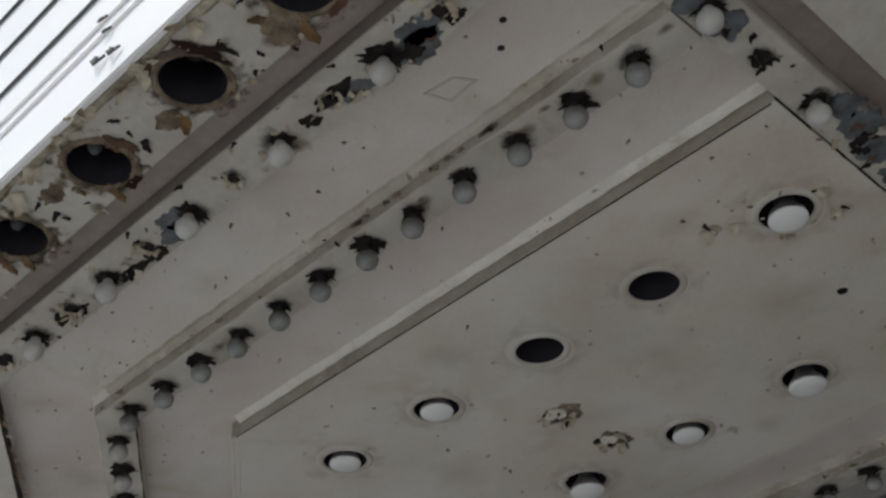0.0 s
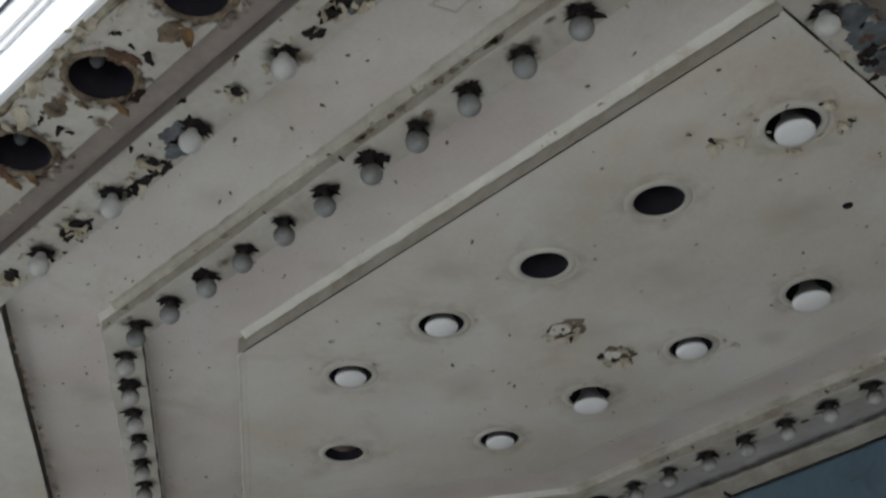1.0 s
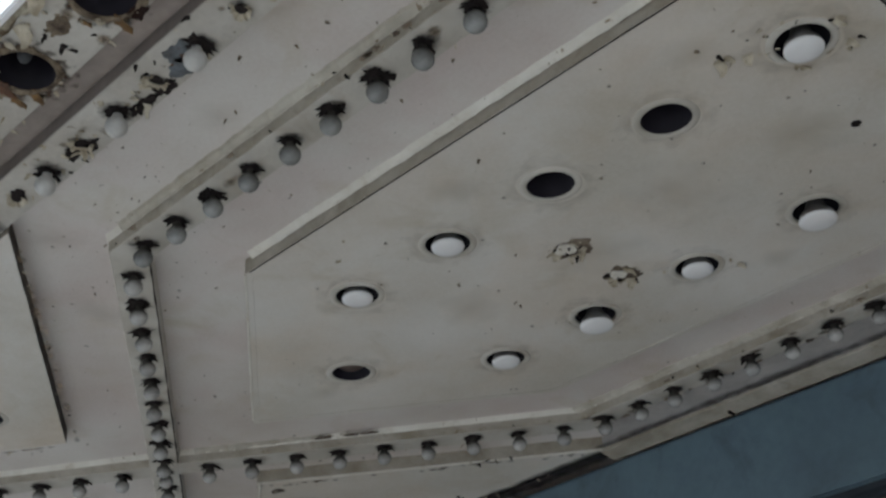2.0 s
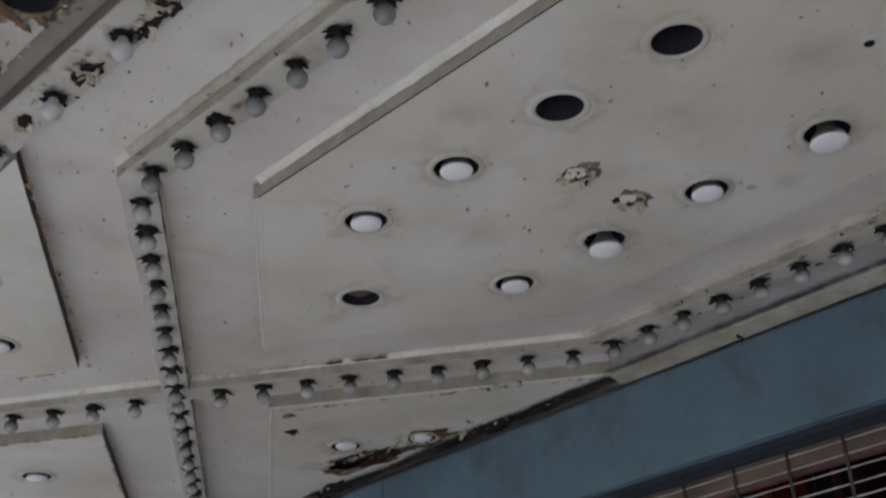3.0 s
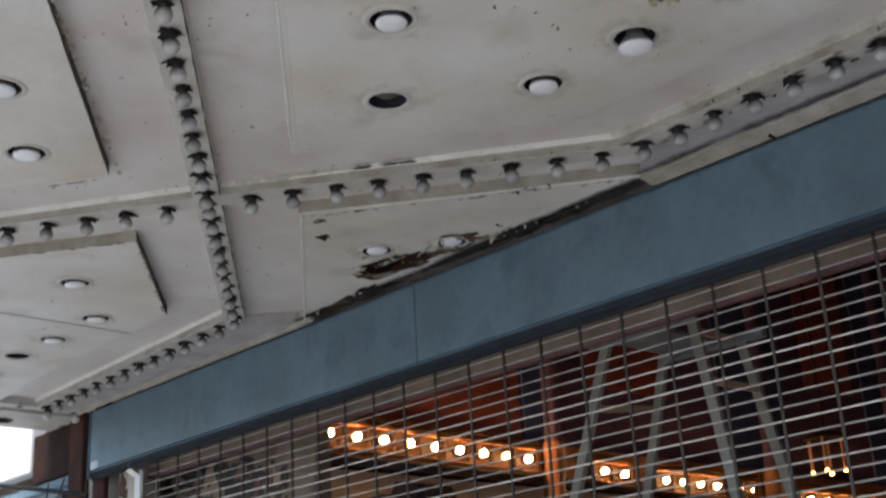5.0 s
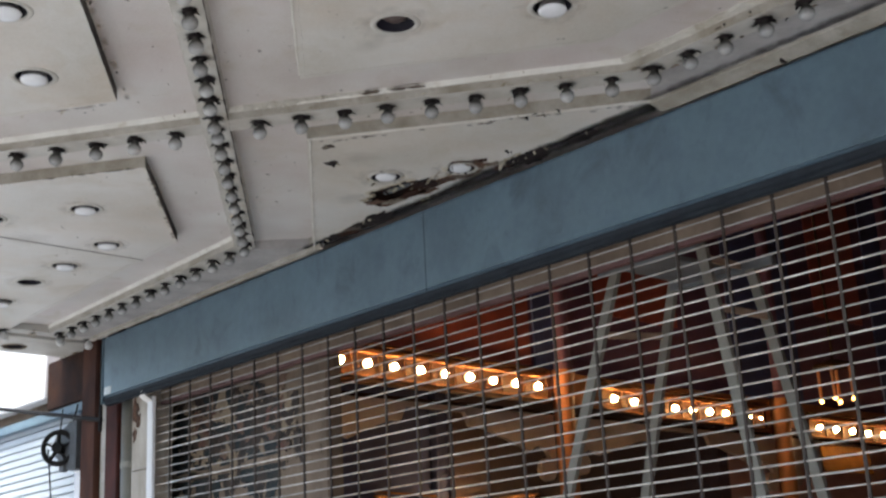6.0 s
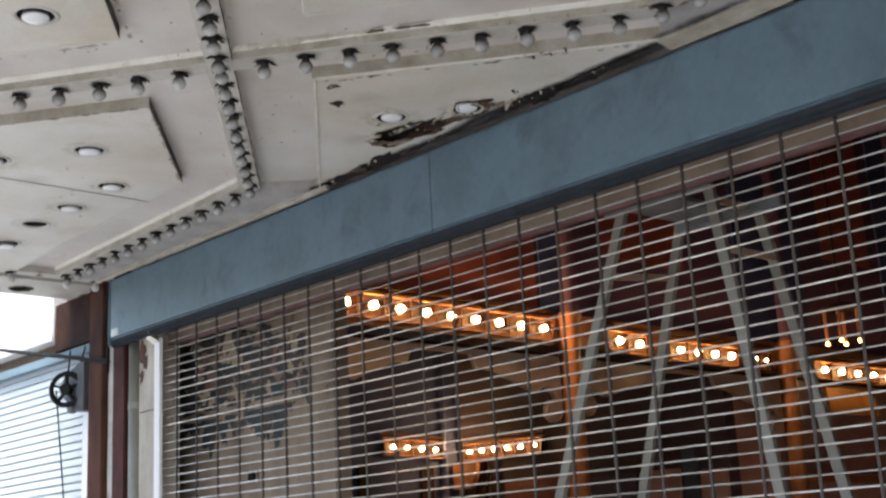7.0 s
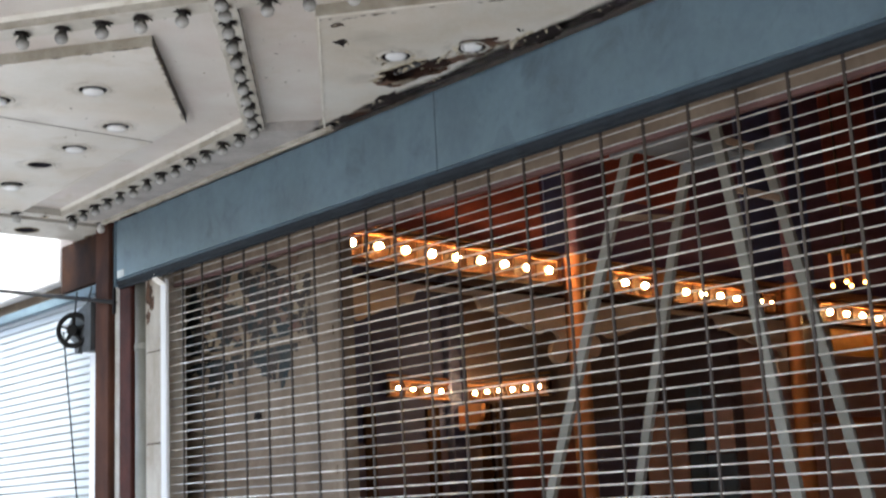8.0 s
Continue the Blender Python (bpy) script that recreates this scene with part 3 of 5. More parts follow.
# ---- bulbs and lights ----
def bulb_kind(glass, label):
    e = new("marquee_bulb")
    bm = bmesh.new()
    lathe(bm, [(0.0, 0.001), (0.017, 0.0), (0.019, -0.004), (0.0165, -0.010), (0.0, -0.011)], 14)
    part("socket", bm, SOOT, e, "blackened socket")
    bm = bmesh.new()
    R, zc = 0.0285, -0.045
    prof = [(0.0125, -0.009), (0.0135, -0.017)]
    for k in range(1, 11):
        a = math.radians(58 + (180 - 58) * k / 10)
        prof.append((max(0.0, R * math.sin(a)), zc + R * math.cos(a)))
    lathe(bm, prof, 18)
    part("globe", bm, glass, e, smooth=True)
    return tagged(e, label, "bulb", "marquee bulbs")


def soot_kind(seed):
    """Blackened, star-shaped burst of peeled paint round a socket, its points curling down."""
    r = random.Random(seed)
    bm = bmesh.new()
    n = 34
    inner = [bm.verts.new((0.015 * math.cos(6.2832 * i / n), 0.015 * math.sin(6.2832 * i / n), -0.0022)) for i in range(n)]
    mid, out = [], []
    a0 = r.uniform(0, 6.28)
    for i in range(n):
        a = 6.2832 * i / n
        q = 0.022 + 0.008 * r.random() + 0.004 * math.cos(a - a0)
        mid.append(bm.verts.new((q * math.cos(a), q * math.sin(a), -0.002 - 0.002 * r.random())))
        spike = r.random()
        q2 = q + (0.002 if spike < 0.55 else 0.034 * (spike - 0.3))
        drop = 0.001 if spike < 0.55 else r.uniform(0.001, 0.016)
        out.append(bm.verts.new((q2 * math.cos(a), q2 * math.sin(a), -0.0012 - drop)))
    base = [bm.verts.new((v.co.x, v.co.y, 0.0006)) for v in mid]
    for i in range(n):
        j = (i + 1) % n
        bm.faces.new((inner[i], inner[j], mid[j], mid[i]))
        bm.faces.new((mid[i], mid[j], out[j], out[i]))
        bm.faces.new((out[i], out[j], base[j], base[i]))
    bm.faces.new(inner)
    return bm


proto = bulb_kind(SHADESOOTY, "unlit globe bulb with soot and painted shade towards a blackened marquee socket")
proto_grey = bulb_kind(HALFSHADESOOT, "grey-white unlit globe bulb with a sooty, shade-painted neck")
proto_pale = bulb_kind(BULBGLASS, "pale dusty unlit globe bulb in a flaking marquee socket")
soots = []
for k in range(8):
    o = part("soot_ring", soot_kind(40 + k), SOOT)
    soots.append(o.data)
    bpy.data.objects.remove(o)
used = set()


def bulb(x, y, z, rng, empty=False, pale=False):
    m = pose(x, y, z, rng.uniform(-5, 5), rng.uniform(-5, 5), rng.uniform(0, 360))
    if empty:
        e = new("empty_socket")
        e.matrix_basis = pose(x, y, z, 0, 0, rng.uniform(0, 360))
        tagged(e, "blackened empty bulb socket with paint burnt away", "socket", "empty marquee sockets")
        o = new("soot_smudge", SMUDGE)
        o.parent = e
        o.scale = (0.8, 0.6, 1.0)
        o2 = new("socket_hole", SOCKET)
        o2.parent = e
        o3 = new("peeled_paint", rng.choice(peels))
        o3.parent = e
        o3.scale = (1.0, rng.uniform(0.6, 1.0), 1.0)
        return e
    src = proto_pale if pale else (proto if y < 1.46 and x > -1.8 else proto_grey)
    if src in used:
        e = copy_thing(src, m)
        for c in list(e.children):
            if c.name.startswith(("soot_ring", "soot_smudge")):
                bpy.data.objects.remove(c)
    else:
        used.add(src)
        src.matrix_basis = m
        e = src
    o = new("soot_ring", rng.choice(soots))
    o.parent = e
    sm = new("soot_smudge", SMUDGE)
    sm.parent = e
    sm.scale = (rng.uniform(0.8, 1.15) * (1.25 if pale else 1), rng.uniform(0.7, 1.0) * (1.2 if pale else 1), 1.0)
    k = rng.uniform(0.75, 1.15)
    o.matrix_basis = pose(0, 0, -0.0005, 0, 0, rng.uniform(0, 360)) @ Matrix.Diagonal((k, k * rng.uniform(0.85, 1.2), 1, 1))
    return e




def smudge_material(name="soot_stain", colour=(0.03, 0.025, 0.024), dark=(0.015, 0.012, 0.012), most=0.93, ragged=0.05, fine=55, low=0.036, high=0.070):
    """A soft stain that thins out towards its edge."""
    m = material(name, colour, 0.9, dark=dark, scale=20, grain=80, bump=0.1)
    nt = m.node_tree
    out = nt.nodes["Material Output"]
    b = nt.nodes["Principled BSDF"]
    co, ln, nz, add, mr, tr, mix = (nt.nodes.new(k) for k in ("ShaderNodeTexCoord", "ShaderNodeVectorMath", "ShaderNodeTexNoise", "ShaderNodeMath", "ShaderNodeMapRange", "ShaderNodeBsdfTransparent", "ShaderNodeMixShader"))
    ln.operation = "LENGTH"
    geo = nt.nodes.new("ShaderNodeNewGeometry")
    nt.links.new(co.outputs["Object"], ln.inputs[0])
    nz.inputs["Scale"].default_value, nz.inputs["Detail"].default_value = fine, 6
    nt.links.new(geo.outputs["Position"], nz.inputs["Vector"])
    add.operation = "MULTIPLY_ADD"
    add.inputs[1].default_value = ragged
    nt.links.new(nz.outputs["Fac"], add.inputs[0])
    nt.links.new(ln.outputs["Value"], add.inputs[2])
    mr.inputs["From Min"].default_value, mr.inputs["From Max"].default_value = low, high
    mr.inputs["To Min"].default_value, mr.inputs["To Max"].default_value = most, 0.0
    nt.links.new(add.outputs[0], mr.inputs["Value"])
    nt.links.new(mr.outputs["Result"], mix.inputs[0])
    nt.links.new(tr.outputs[0], mix.inputs[1])
    nt.links.new(b.outputs[0], mix.inputs[2])
    nt.links.new(mix.outputs[0], out.inputs["Surface"])
    return m


def kept_mesh(name, bm, mat):
    o = part(name, bm, mat)
    d = o.data
    bpy.data.objects.remove(o)
    return d


SMUDGE = kept_mesh("soot_smudge", lathe(bmesh.new(), [(0.0, -0.0014), (0.03, -0.0014), (0.055, -0.0012)], 24), smudge_material())
RIMSTAIN = kept_mesh("rust_halo", lathe(bmesh.new(), [(0.0365, -0.0008), (0.045, -0.0008), (0.060, -0.0007)], 32), smudge_material("rust_halo", (0.085, 0.05, 0.032), (0.03, 0.02, 0.015), 0.92, 0.070, 40, 0.070, 0.090))
WARMSTAIN = kept_mesh("brown_stain", lathe(bmesh.new(), [(0.0, -0.0004), (0.03, -0.0004), (0.06, -0.0003)], 28), smudge_material("brown_dirt_stain", (0.26, 0.19, 0.12), (0.17, 0.12, 0.08), 0.6, 0.055, 30))
PALESTAIN = kept_mesh("water_stain", lathe(bmesh.new(), [(0.0, -0.0004), (0.03, -0.0004), (0.06, -0.0003)], 28), smudge_material("pale_water_stain", (0.52, 0.45, 0.32), (0.44, 0.37, 0.25), 0.17, 0.06, 14, 0.02, 0.078))
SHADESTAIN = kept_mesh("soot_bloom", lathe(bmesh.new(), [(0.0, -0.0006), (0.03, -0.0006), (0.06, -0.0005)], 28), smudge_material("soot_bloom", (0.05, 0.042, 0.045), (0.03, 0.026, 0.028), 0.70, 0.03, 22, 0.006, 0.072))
LIGHTHALO = kept_mesh("scorch_halo", lathe(bmesh.new(), [(0.0365, -0.0006), (0.045, -0.0006), (0.060, -0.0005)], 32), smudge_material("yellowed_halo", (0.44, 0.34, 0.22), (0.34, 0.25, 0.16), 0.20, 0.07, 24, 0.060, 0.090))
SOCKET = kept_mesh("socket_hole", lathe(bmesh.new(), [(0.0, -0.0025), (0.011, -0.0025), (0.013, -0.003), (0.015, -0.0015), (0.0155, 0.0003)], 16), SOOT)
peels = []
for k in range(4):
    r5 = random.Random(90 + k)
    bm = bmesh.new()
    n = 26
    lo = []
    for i in range(n):
        a = 4.6 * i / n + k
        q = 0.017 + 0.004 * r5.random()
        q2 = q + 0.006 + 0.016 * r5.random()
        z = -0.004 - 0.010 * r5.random()
        lo.append((bm.verts.new((q * math.cos(a), q * math.sin(a), -0.0022)), bm.verts.new((q2 * math.cos(a), q2 * math.sin(a), z)), bm.verts.new(((q2 - 0.001) * math.cos(a), (q2 - 0.001) * math.sin(a), z + 0.0016))))
    for a, b in zip(lo, lo[1:]):
        bm.faces.new((a[0], b[0], b[1], a[1]))
        bm.faces.new((a[1], b[1], b[2], a[2]))
        bm.faces.new((a[2], b[2], b[0], a[0]))
    peels.append(kept_mesh("peeled_paint", bm, FLAKE if k % 2 else SOOT))

rng = random.Random(11)
for k in range(12):
    bulb(0.072 - 0.168 * k, YS, ZL, rng)
for k in range(9):                       # crossed batten, near half
    d = 0.121 + 0.187 * k
    bulb(CX + dd.x * d, CY + 0.008 - dd.y * d, ZL, rng)
for k in range(10):                      # crossed batten, far half
    d = 0.185 * k
    bulb(CX - dd.x * d, CY + 0.008 + dd.y * d, ZL, rng)
for k in range(9):
    d = 0.186 + 0.181 * k
    bulb(CX + dd.x * d, CY + 0.004 + dd.y * d, ZL + 0.002, rng)
    bulb(CX - 0.812 * d, CY + 0.010 - 0.583 * d, ZL + 0.002, rng)
for k in range(12):
    bulb(-1.763 + 0.169 * k, YN, ZL + 0.002, rng)
for k in range(13):
    bulb(-4.75 - 0.185 * k, YN + 0.002 + 0.0065 * k, ZL, rng)
    bulb(-4.75 - 0.185 * k, YS + 0.045, ZL + 0.002, rng)
for k in range(-2, 41):
    bulb(-0.280 - 0.1684 * k, 1.031, ZP, rng, empty=(k % 2 == 1), pale=True)
for k in range(14):
    bulb(XE, 1.424 + 0.2025 * k, ZP + 0.001, rng, empty=(k % 2 == 1), pale=True)
    bulb(XW, 1.424 + 0.2025 * k, ZP + 0.001, rng, empty=(k % 3 == 1), pale=True)


def recessed(x, y, drop, rng, trim=True, r=RH, z=ZP):
    e = new("recessed_light")
    e.matrix_basis = pose(x, y, z, 0, 0, rng.uniform(0, 360))
    bm = bmesh.new()
    lathe(bm, [(r + 0.0005, -0.0005), (r - 0.0015, -0.0008), (r - 0.002, 0.11), (r * 0.6, 0.15), (0.0, 0.15)], 24)
    part("can", bm, CANIN, e, "black can interior", smooth=True)
    if trim:
        bm = bmesh.new()
        lathe(bm, [(r, 0.003), (r, -0.004), (r + 0.004, -0.007), (r + 0.014, -0.0065), (r + 0.020, -0.003), (r + 0.021, 0.0005)], 28)
        part("trim_ring", bm, TRIM, e, smooth=True)
    if drop is not None:
        drop += 0.017 if drop > 0.02 else 0.026
        bm = bmesh.new()
        R = 0.0565 if drop > 0.05 else 0.050
        prof = [(0.0, -drop + 0.002)] + [(R * math.sin(a), -drop + 0.002 + 0.016 * (1 - math.cos(a))) for a in [math.radians(q) for q in (20, 40, 60, 75, 90)]]
        neck = [(R * 0.99, -drop + 0.0185), (R * 0.90, -drop + 0.036), (R * 0.58, -drop + 0.058), (0.016, -drop + 0.10), (0.0, -drop + 0.11)]
        prof.append((R, -drop + 0.0205))
        lamp = part("lamp", lathe(bm, prof, 26), LAMPGLASS, e, "white frosted flood lamp", smooth=True)
        part("lamp_neck", lathe(bmesh.new(), neck, 22), SILVER, lamp, "grey silvered lamp neck", smooth=True)
        return tagged(e, "recessed can light with a white frosted flood lamp", "downlight", "soffit lights")
    if abs(x + 2.066) < 0.01:
        part("dead_lamp", lathe(bmesh.new(), [(0.0, 0.012), (0.03, 0.016), (0.046, 0.026), (0.048, 0.032), (0.03, 0.065), (0.0, 0.07)], 20), DUSTY, e, "brown dusty dead lamp", smooth=True)
    bm = lathe(bmesh.new(), [(0.0, 0.075), (0.018, 0.075), (0.02, 0.09), (0.02, 0.14)], 14)
    part("lamp_holder", bm, DARKSTEEL, e, smooth=True)
    return tagged(e, "open black recessed can with its lamp missing", "downlight", "soffit lights")


for x, y, d in ALL:
    recessed(x, y, d, rng)


def crust_kind(seed):
    """A lumpy corroded ring round a can's mouth."""
    r = random.Random(seed)
    bm = bmesh.new()
    n, rows = 40, []
    wob = [r.uniform(0.6, 1.5) for _ in range(n)]
    for k, (q, z) in enumerate(((0.0722, 0.003), (0.0724, -0.003), (0.076, -0.007), (0.081, -0.005), (0.087, -0.003), (0.090, 0.0008))):
        ring = []
        for i in range(n):
            a = 6.2832 * i / n
            w = (wob[i] + wob[i - 1]) / 2
            rr = q if k < 2 else 0.071 + (q - 0.071) * w
            ring.append(bm.verts.new((rr * math.cos(a), rr * math.sin(a), z * (1 if k in (0, 5) else r.uniform(0.4, 1.5)))))
        rows.append(ring)
    for a, b in zip(rows, rows[1:]):
        for i in range(n):
            bm.faces.new((a[i], a[(i + 1) % n], b[(i + 1) % n], b[i]))
    return bm


crusts = []
for k in range(4):
    o = part("corroded_rim", crust_kind(70 + k), CRUST)
    crusts.append(o.data)
    bpy.data.objects.remove(o)
dead = part("dead_lamp", lathe(bmesh.new(), [(0.0, 0.022), (0.016, 0.025), (0.027, 0.040), (0.031, 0.075), (0.027, 0.095), (0.014, 0.12), (0.0, 0.125)], 18), GREYIRON, smooth=True)
dead_mesh = dead.data
bpy.data.objects.remove(dead)
for i, (x, y) in enumerate(CANS + ENDCANS):
    e = recessed(x, y, None, rng, trim=False, r=0.072)
    tagged(e, "open rust-edged black can with a dead lamp inside", "downlight", "street edge cans")
    o = new("corroded_rim", crusts[i % 4])
    o.parent = e
    dx, dy = rng.uniform(-0.015, 0.015), rng.uniform(-0.015, 0.015)
    if i != 3:
        o = new("dead_lamp", dead_mesh)
        o.parent = e
        o.location = (dx, dy, 0.012)
        o.scale = (0.62, 0.62, 0.8)

# ---- peeling paint and damage on the soffit ----
rng = random.Random(23)


def stain(data, name, x, y, z, k, turn=None, wide=1.0):
    o = new(name, data)
    o.parent = marquee
    o.matrix_basis = pose(x, y, z, 0, 0, rng.uniform(0, 360) if turn is None else turn) @ Matrix.Diagonal((k * wide, k, 1, 1))
    return o


for x, y in CANS[:14]:
    stain(RIMSTAIN, "rust_halo", x, y, ZP, rng.uniform(1.95, 2.2), wide=rng.uniform(0.98, 1.12))
for k in range(46):                       # brown blotches on the street strip and bulb strip
    x, y = rng.uniform(-2.8, 0.4), rng.choice((rng.uniform(0.67, 0.865), 0.68, 0.86, rng.uniform(0.97, 1.08)))
    if min(math.dist((x, y), c) for c in CANS) > 0.10:
        stain(WARMSTAIN, "brown_stain", x, y, ZP, rng.uniform(0.25, 0.6), wide=rng.uniform(0.8, 1.6))
for x, y, k in ((-0.20, 1.95, 1.6), (-0.60, 2.42, 3.2), (-0.98, 2.50, 3.0), (-0.20, 2.45, 2.6), (-1.45, 2.45, 2.4), (-0.62, 2.98, 1.6), (-1.75, 2.10, 1.2), (-2.25, 2.50, 1.3), (-1.0, 1.93, 1.6),
                (-2.3, 1.6, 2.2), (-3.2, 3.2, 2.4), (-3.65, 3.5, 1.8), (-5.1, 2.5, 3.0), (-6.0, 2.5, 2.8), (-1.2, 1.27, 1.8), (-2.0, 1.25, 1.8)):
    stain(PALESTAIN, "water_stain", x, y, ZB - 0.0004 if 1.1 < y < 1.75 and x > -2.6 else ZP - 0.0018, k, wide=rng.uniform(0.8, 1.4))
for x, y, d in EAST + WEST + NORTH:
    stain(LIGHTHALO, "scorch_halo", x, y, ZP - 0.0018, rng.uniform(2.3, 2.6), wide=rng.uniform(0.98, 1.15))
for k in range(26):                       # grime along the battens and the sheet beside them
    x = rng.uniform(-1.9, 0.2)
    stain(WARMSTAIN, "brown_stain", x, rng.choice((YS - 0.02, YN - 0.03, YN + 0.03)) + rng.uniform(-0.02, 0.02), ZL, rng.uniform(0.25, 0.5), turn=0, wide=rng.uniform(1.0, 2.2))


def flake_mesh(seed, size, hang, mat):
    o = part("paint_flake", chip(bmesh.new(), 0, 0, 0, size, random.Random(seed), hang), mat)
    d = o.data
    bpy.data.objects.remove(o)
    return d


FL = [flake_mesh(k, 0.020 + 0.003 * (k % 4), 0.2 + 0.1 * (k % 5), FLAKE) for k in range(8)]
FO = [flake_mesh(20 + k, 0.045, 0.45, OCHRE) for k in range(4)]
FD = [flake_mesh(30 + k, 0.022, 0.4, SOOT) for k in range(4)]


def flake(kinds, x, y, z=None, k=1.0, turn=None):
    o = new("paint_flake", rng.choice(kinds))
    o.parent = marquee
    o.matrix_basis = pose(x, y, z if z is not None else ZP, 0, 0, rng.uniform(0, 360) if turn is None else turn) @ Matrix.Scale(k, 4)
    return o


def patch(name, mat, x, y, r, z=None, stretch=1.0, turn=0.0, rough=0.4, label="", thick=0.002):
    z = ZP if z is None else z
    return part(name, blotch(bmesh.new(), x, y, z, r, rng, n=26, rough=rough, stretch=stretch, turn=turn, thick=thick), mat, marquee, label)


for x, y in CANS[:12]:
    for k in range(3):
        a = rng.uniform(0, 6.28)
        flake(FL, x + 0.105 * math.cos(a), y + 0.10 * math.sin(a), k=rng.uniform(0.5, 1.1))
    flake(FO, x - 0.075 + rng.uniform(-0.03, 0.02), y + rng.uniform(0.045, 0.075), k=rng.uniform(0.8, 1.15), turn=rng.uniform(60, 130))
    flake(FO, x - 0.105 + rng.uniform(-0.02, 0.02), y + rng.uniform(0.0, 0.03), k=rng.uniform(0.7, 1.1))
    for k in range(3):
        flake(FD, x + rng.uniform(0.10, 0.17), y + rng.uniform(-0.05, 0.06), k=rng.uniform(0.7, 1.5))
    patch("bare_patch", CRUST, x + rng.uniform(-0.16, -0.10), y + rng.uniform(-0.05, 0.06), rng.uniform(0.02, 0.04), stretch=1.4, turn=rng.uniform(0, 3))
for k in range(56):
    x, y = rng.uniform(-2.6, 0.3), rng.uniform(0.68, 0.865)
    if min(math.dist((x, y), c) for c in CANS) > 0.085:
        flake(rng.choice((FL, FL, FL, FD, FD)), x, y, k=rng.uniform(0.3, 1.0))
for x, y in CANS[:9]:
    for k in range(2):
        a = rng.uniform(0, 6.28)
        patch("rusted_rim_patch", rng.choice((RUST, DARKRUST, EDGE)), x + 0.088 * math.cos(a), y + 0.086 * math.sin(a), rng.uniform(0.010, 0.022), z=ZP - 0.003, stretch=rng.uniform(1.2, 2.4), turn=a + 1.57, rough=0.6, thick=0.002)
for k in range(70):
    x, y = rng.uniform(-2.6, 0.3), rng.choice((rng.uniform(0.97, 1.08), 0.872, 0.963))
    flake(rng.choice((FL, FL, FD)), x, y, k=rng.uniform(0.4, 1.1))
# crumbling street edge
bm = bmesh.new()
xs = np.arange(XW - 0.62, XR - 0.02, 0.02)
rows = []
for x in xs:
    w = 0.022 + 0.016 * noise.noise((x * 9, 3.1, 0)) + 0.010 * noise.noise((x * 31, 7.7, 0))
    d = 0.006 + 0.005 * noise.noise((x * 25, 1.7, 4))
    rows.append([bm.verts.new((x, Y0 + 0.0085, ZP + 0.008)), bm.verts.new((x, Y0 + 0.0088, ZP - d)), bm.verts.new((x, Y0 + 0.010 + w * 0.6, ZP - d * 1.1)), bm.verts.new((x, Y0 + 0.010 + w, ZP + 0.001))])
for a, b in zip(rows, rows[1:]):
    for k in range(3):
        bm.faces.new((a[k], b[k], b[k + 1], a[k + 1]))
part("crumbling_edge", bm, EDGECREAM, marquee, "crumbling cream and brown drip edge")
for k in range(44):
    flake(FL, rng.uniform(-2.0, 0.3), Y0 + rng.uniform(0.012, 0.045), z=ZP - 0.004, k=rng.uniform(1.0, 2.0))
for k in range(26):
    flake(FL, rng.uniform(-2.4, 0.3), Y0 + rng.uniform(0.015, 0.055), k=rng.uniform(0.5, 1.2))
# bare metal and burnt paint along the street bulb line
for x, y, r, st in ((-0.175, 1.030, 0.036, 1.3), (-0.215, 1.058, 0.038, 1.8), (-0.385, 1.052, 0.026, 1.8), (-1.000, 1.015, 0.030, 1.6), (-1.040, 1.052, 0.030, 1.5), (0.262, 1.495, 0.042, 1.0), (0.240, 1.385, 0.030, 1.0), (0.298, 1.895, 0.040, 1.0), (0.295, 1.975, 0.045, 1.1), (0.268, 2.08, 0.045, 1.0), (0.26, 2.19, 0.04, 1)):
    patch("bare_metal_patch", PRIMER, x, y, r, stretch=st, label="bare blue-grey metal where paint fell")
for x in (-0.107, -0.24, -0.41, -0.45, -0.53, -0.62, -0.95, -1.12, -1.20, -1.25, -1.446, -1.517, -1.47, -1.78, -2.12, -2.45, -2.8):
    patch("burnt_patch", SOOT, x + rng.uniform(-0.01, 0.01), 1.034 + rng.uniform(-0.012, 0.03), rng.uniform(0.012, 0.022), z=ZP - 0.002, stretch=rng.uniform(1.2, 2.2), turn=rng.uniform(-0.5, 0.5), rough=0.55)
    for k in range(3):
        flake(rng.choice((FD, FL, FL)), x + rng.uniform(-0.05, 0.05), 1.034 + rng.uniform(-0.03, 0.045), k=rng.uniform(0.6, 1.3))
for y in (1.50, 1.56, 1.66, 1.70, 1.90, 1.98, 2.05, 2.12):
    flake(rng.choice((FD, FL)), 0.25 + rng.uniform(-0.04, 0.05), y, k=rng.uniform(0.7, 1.5))
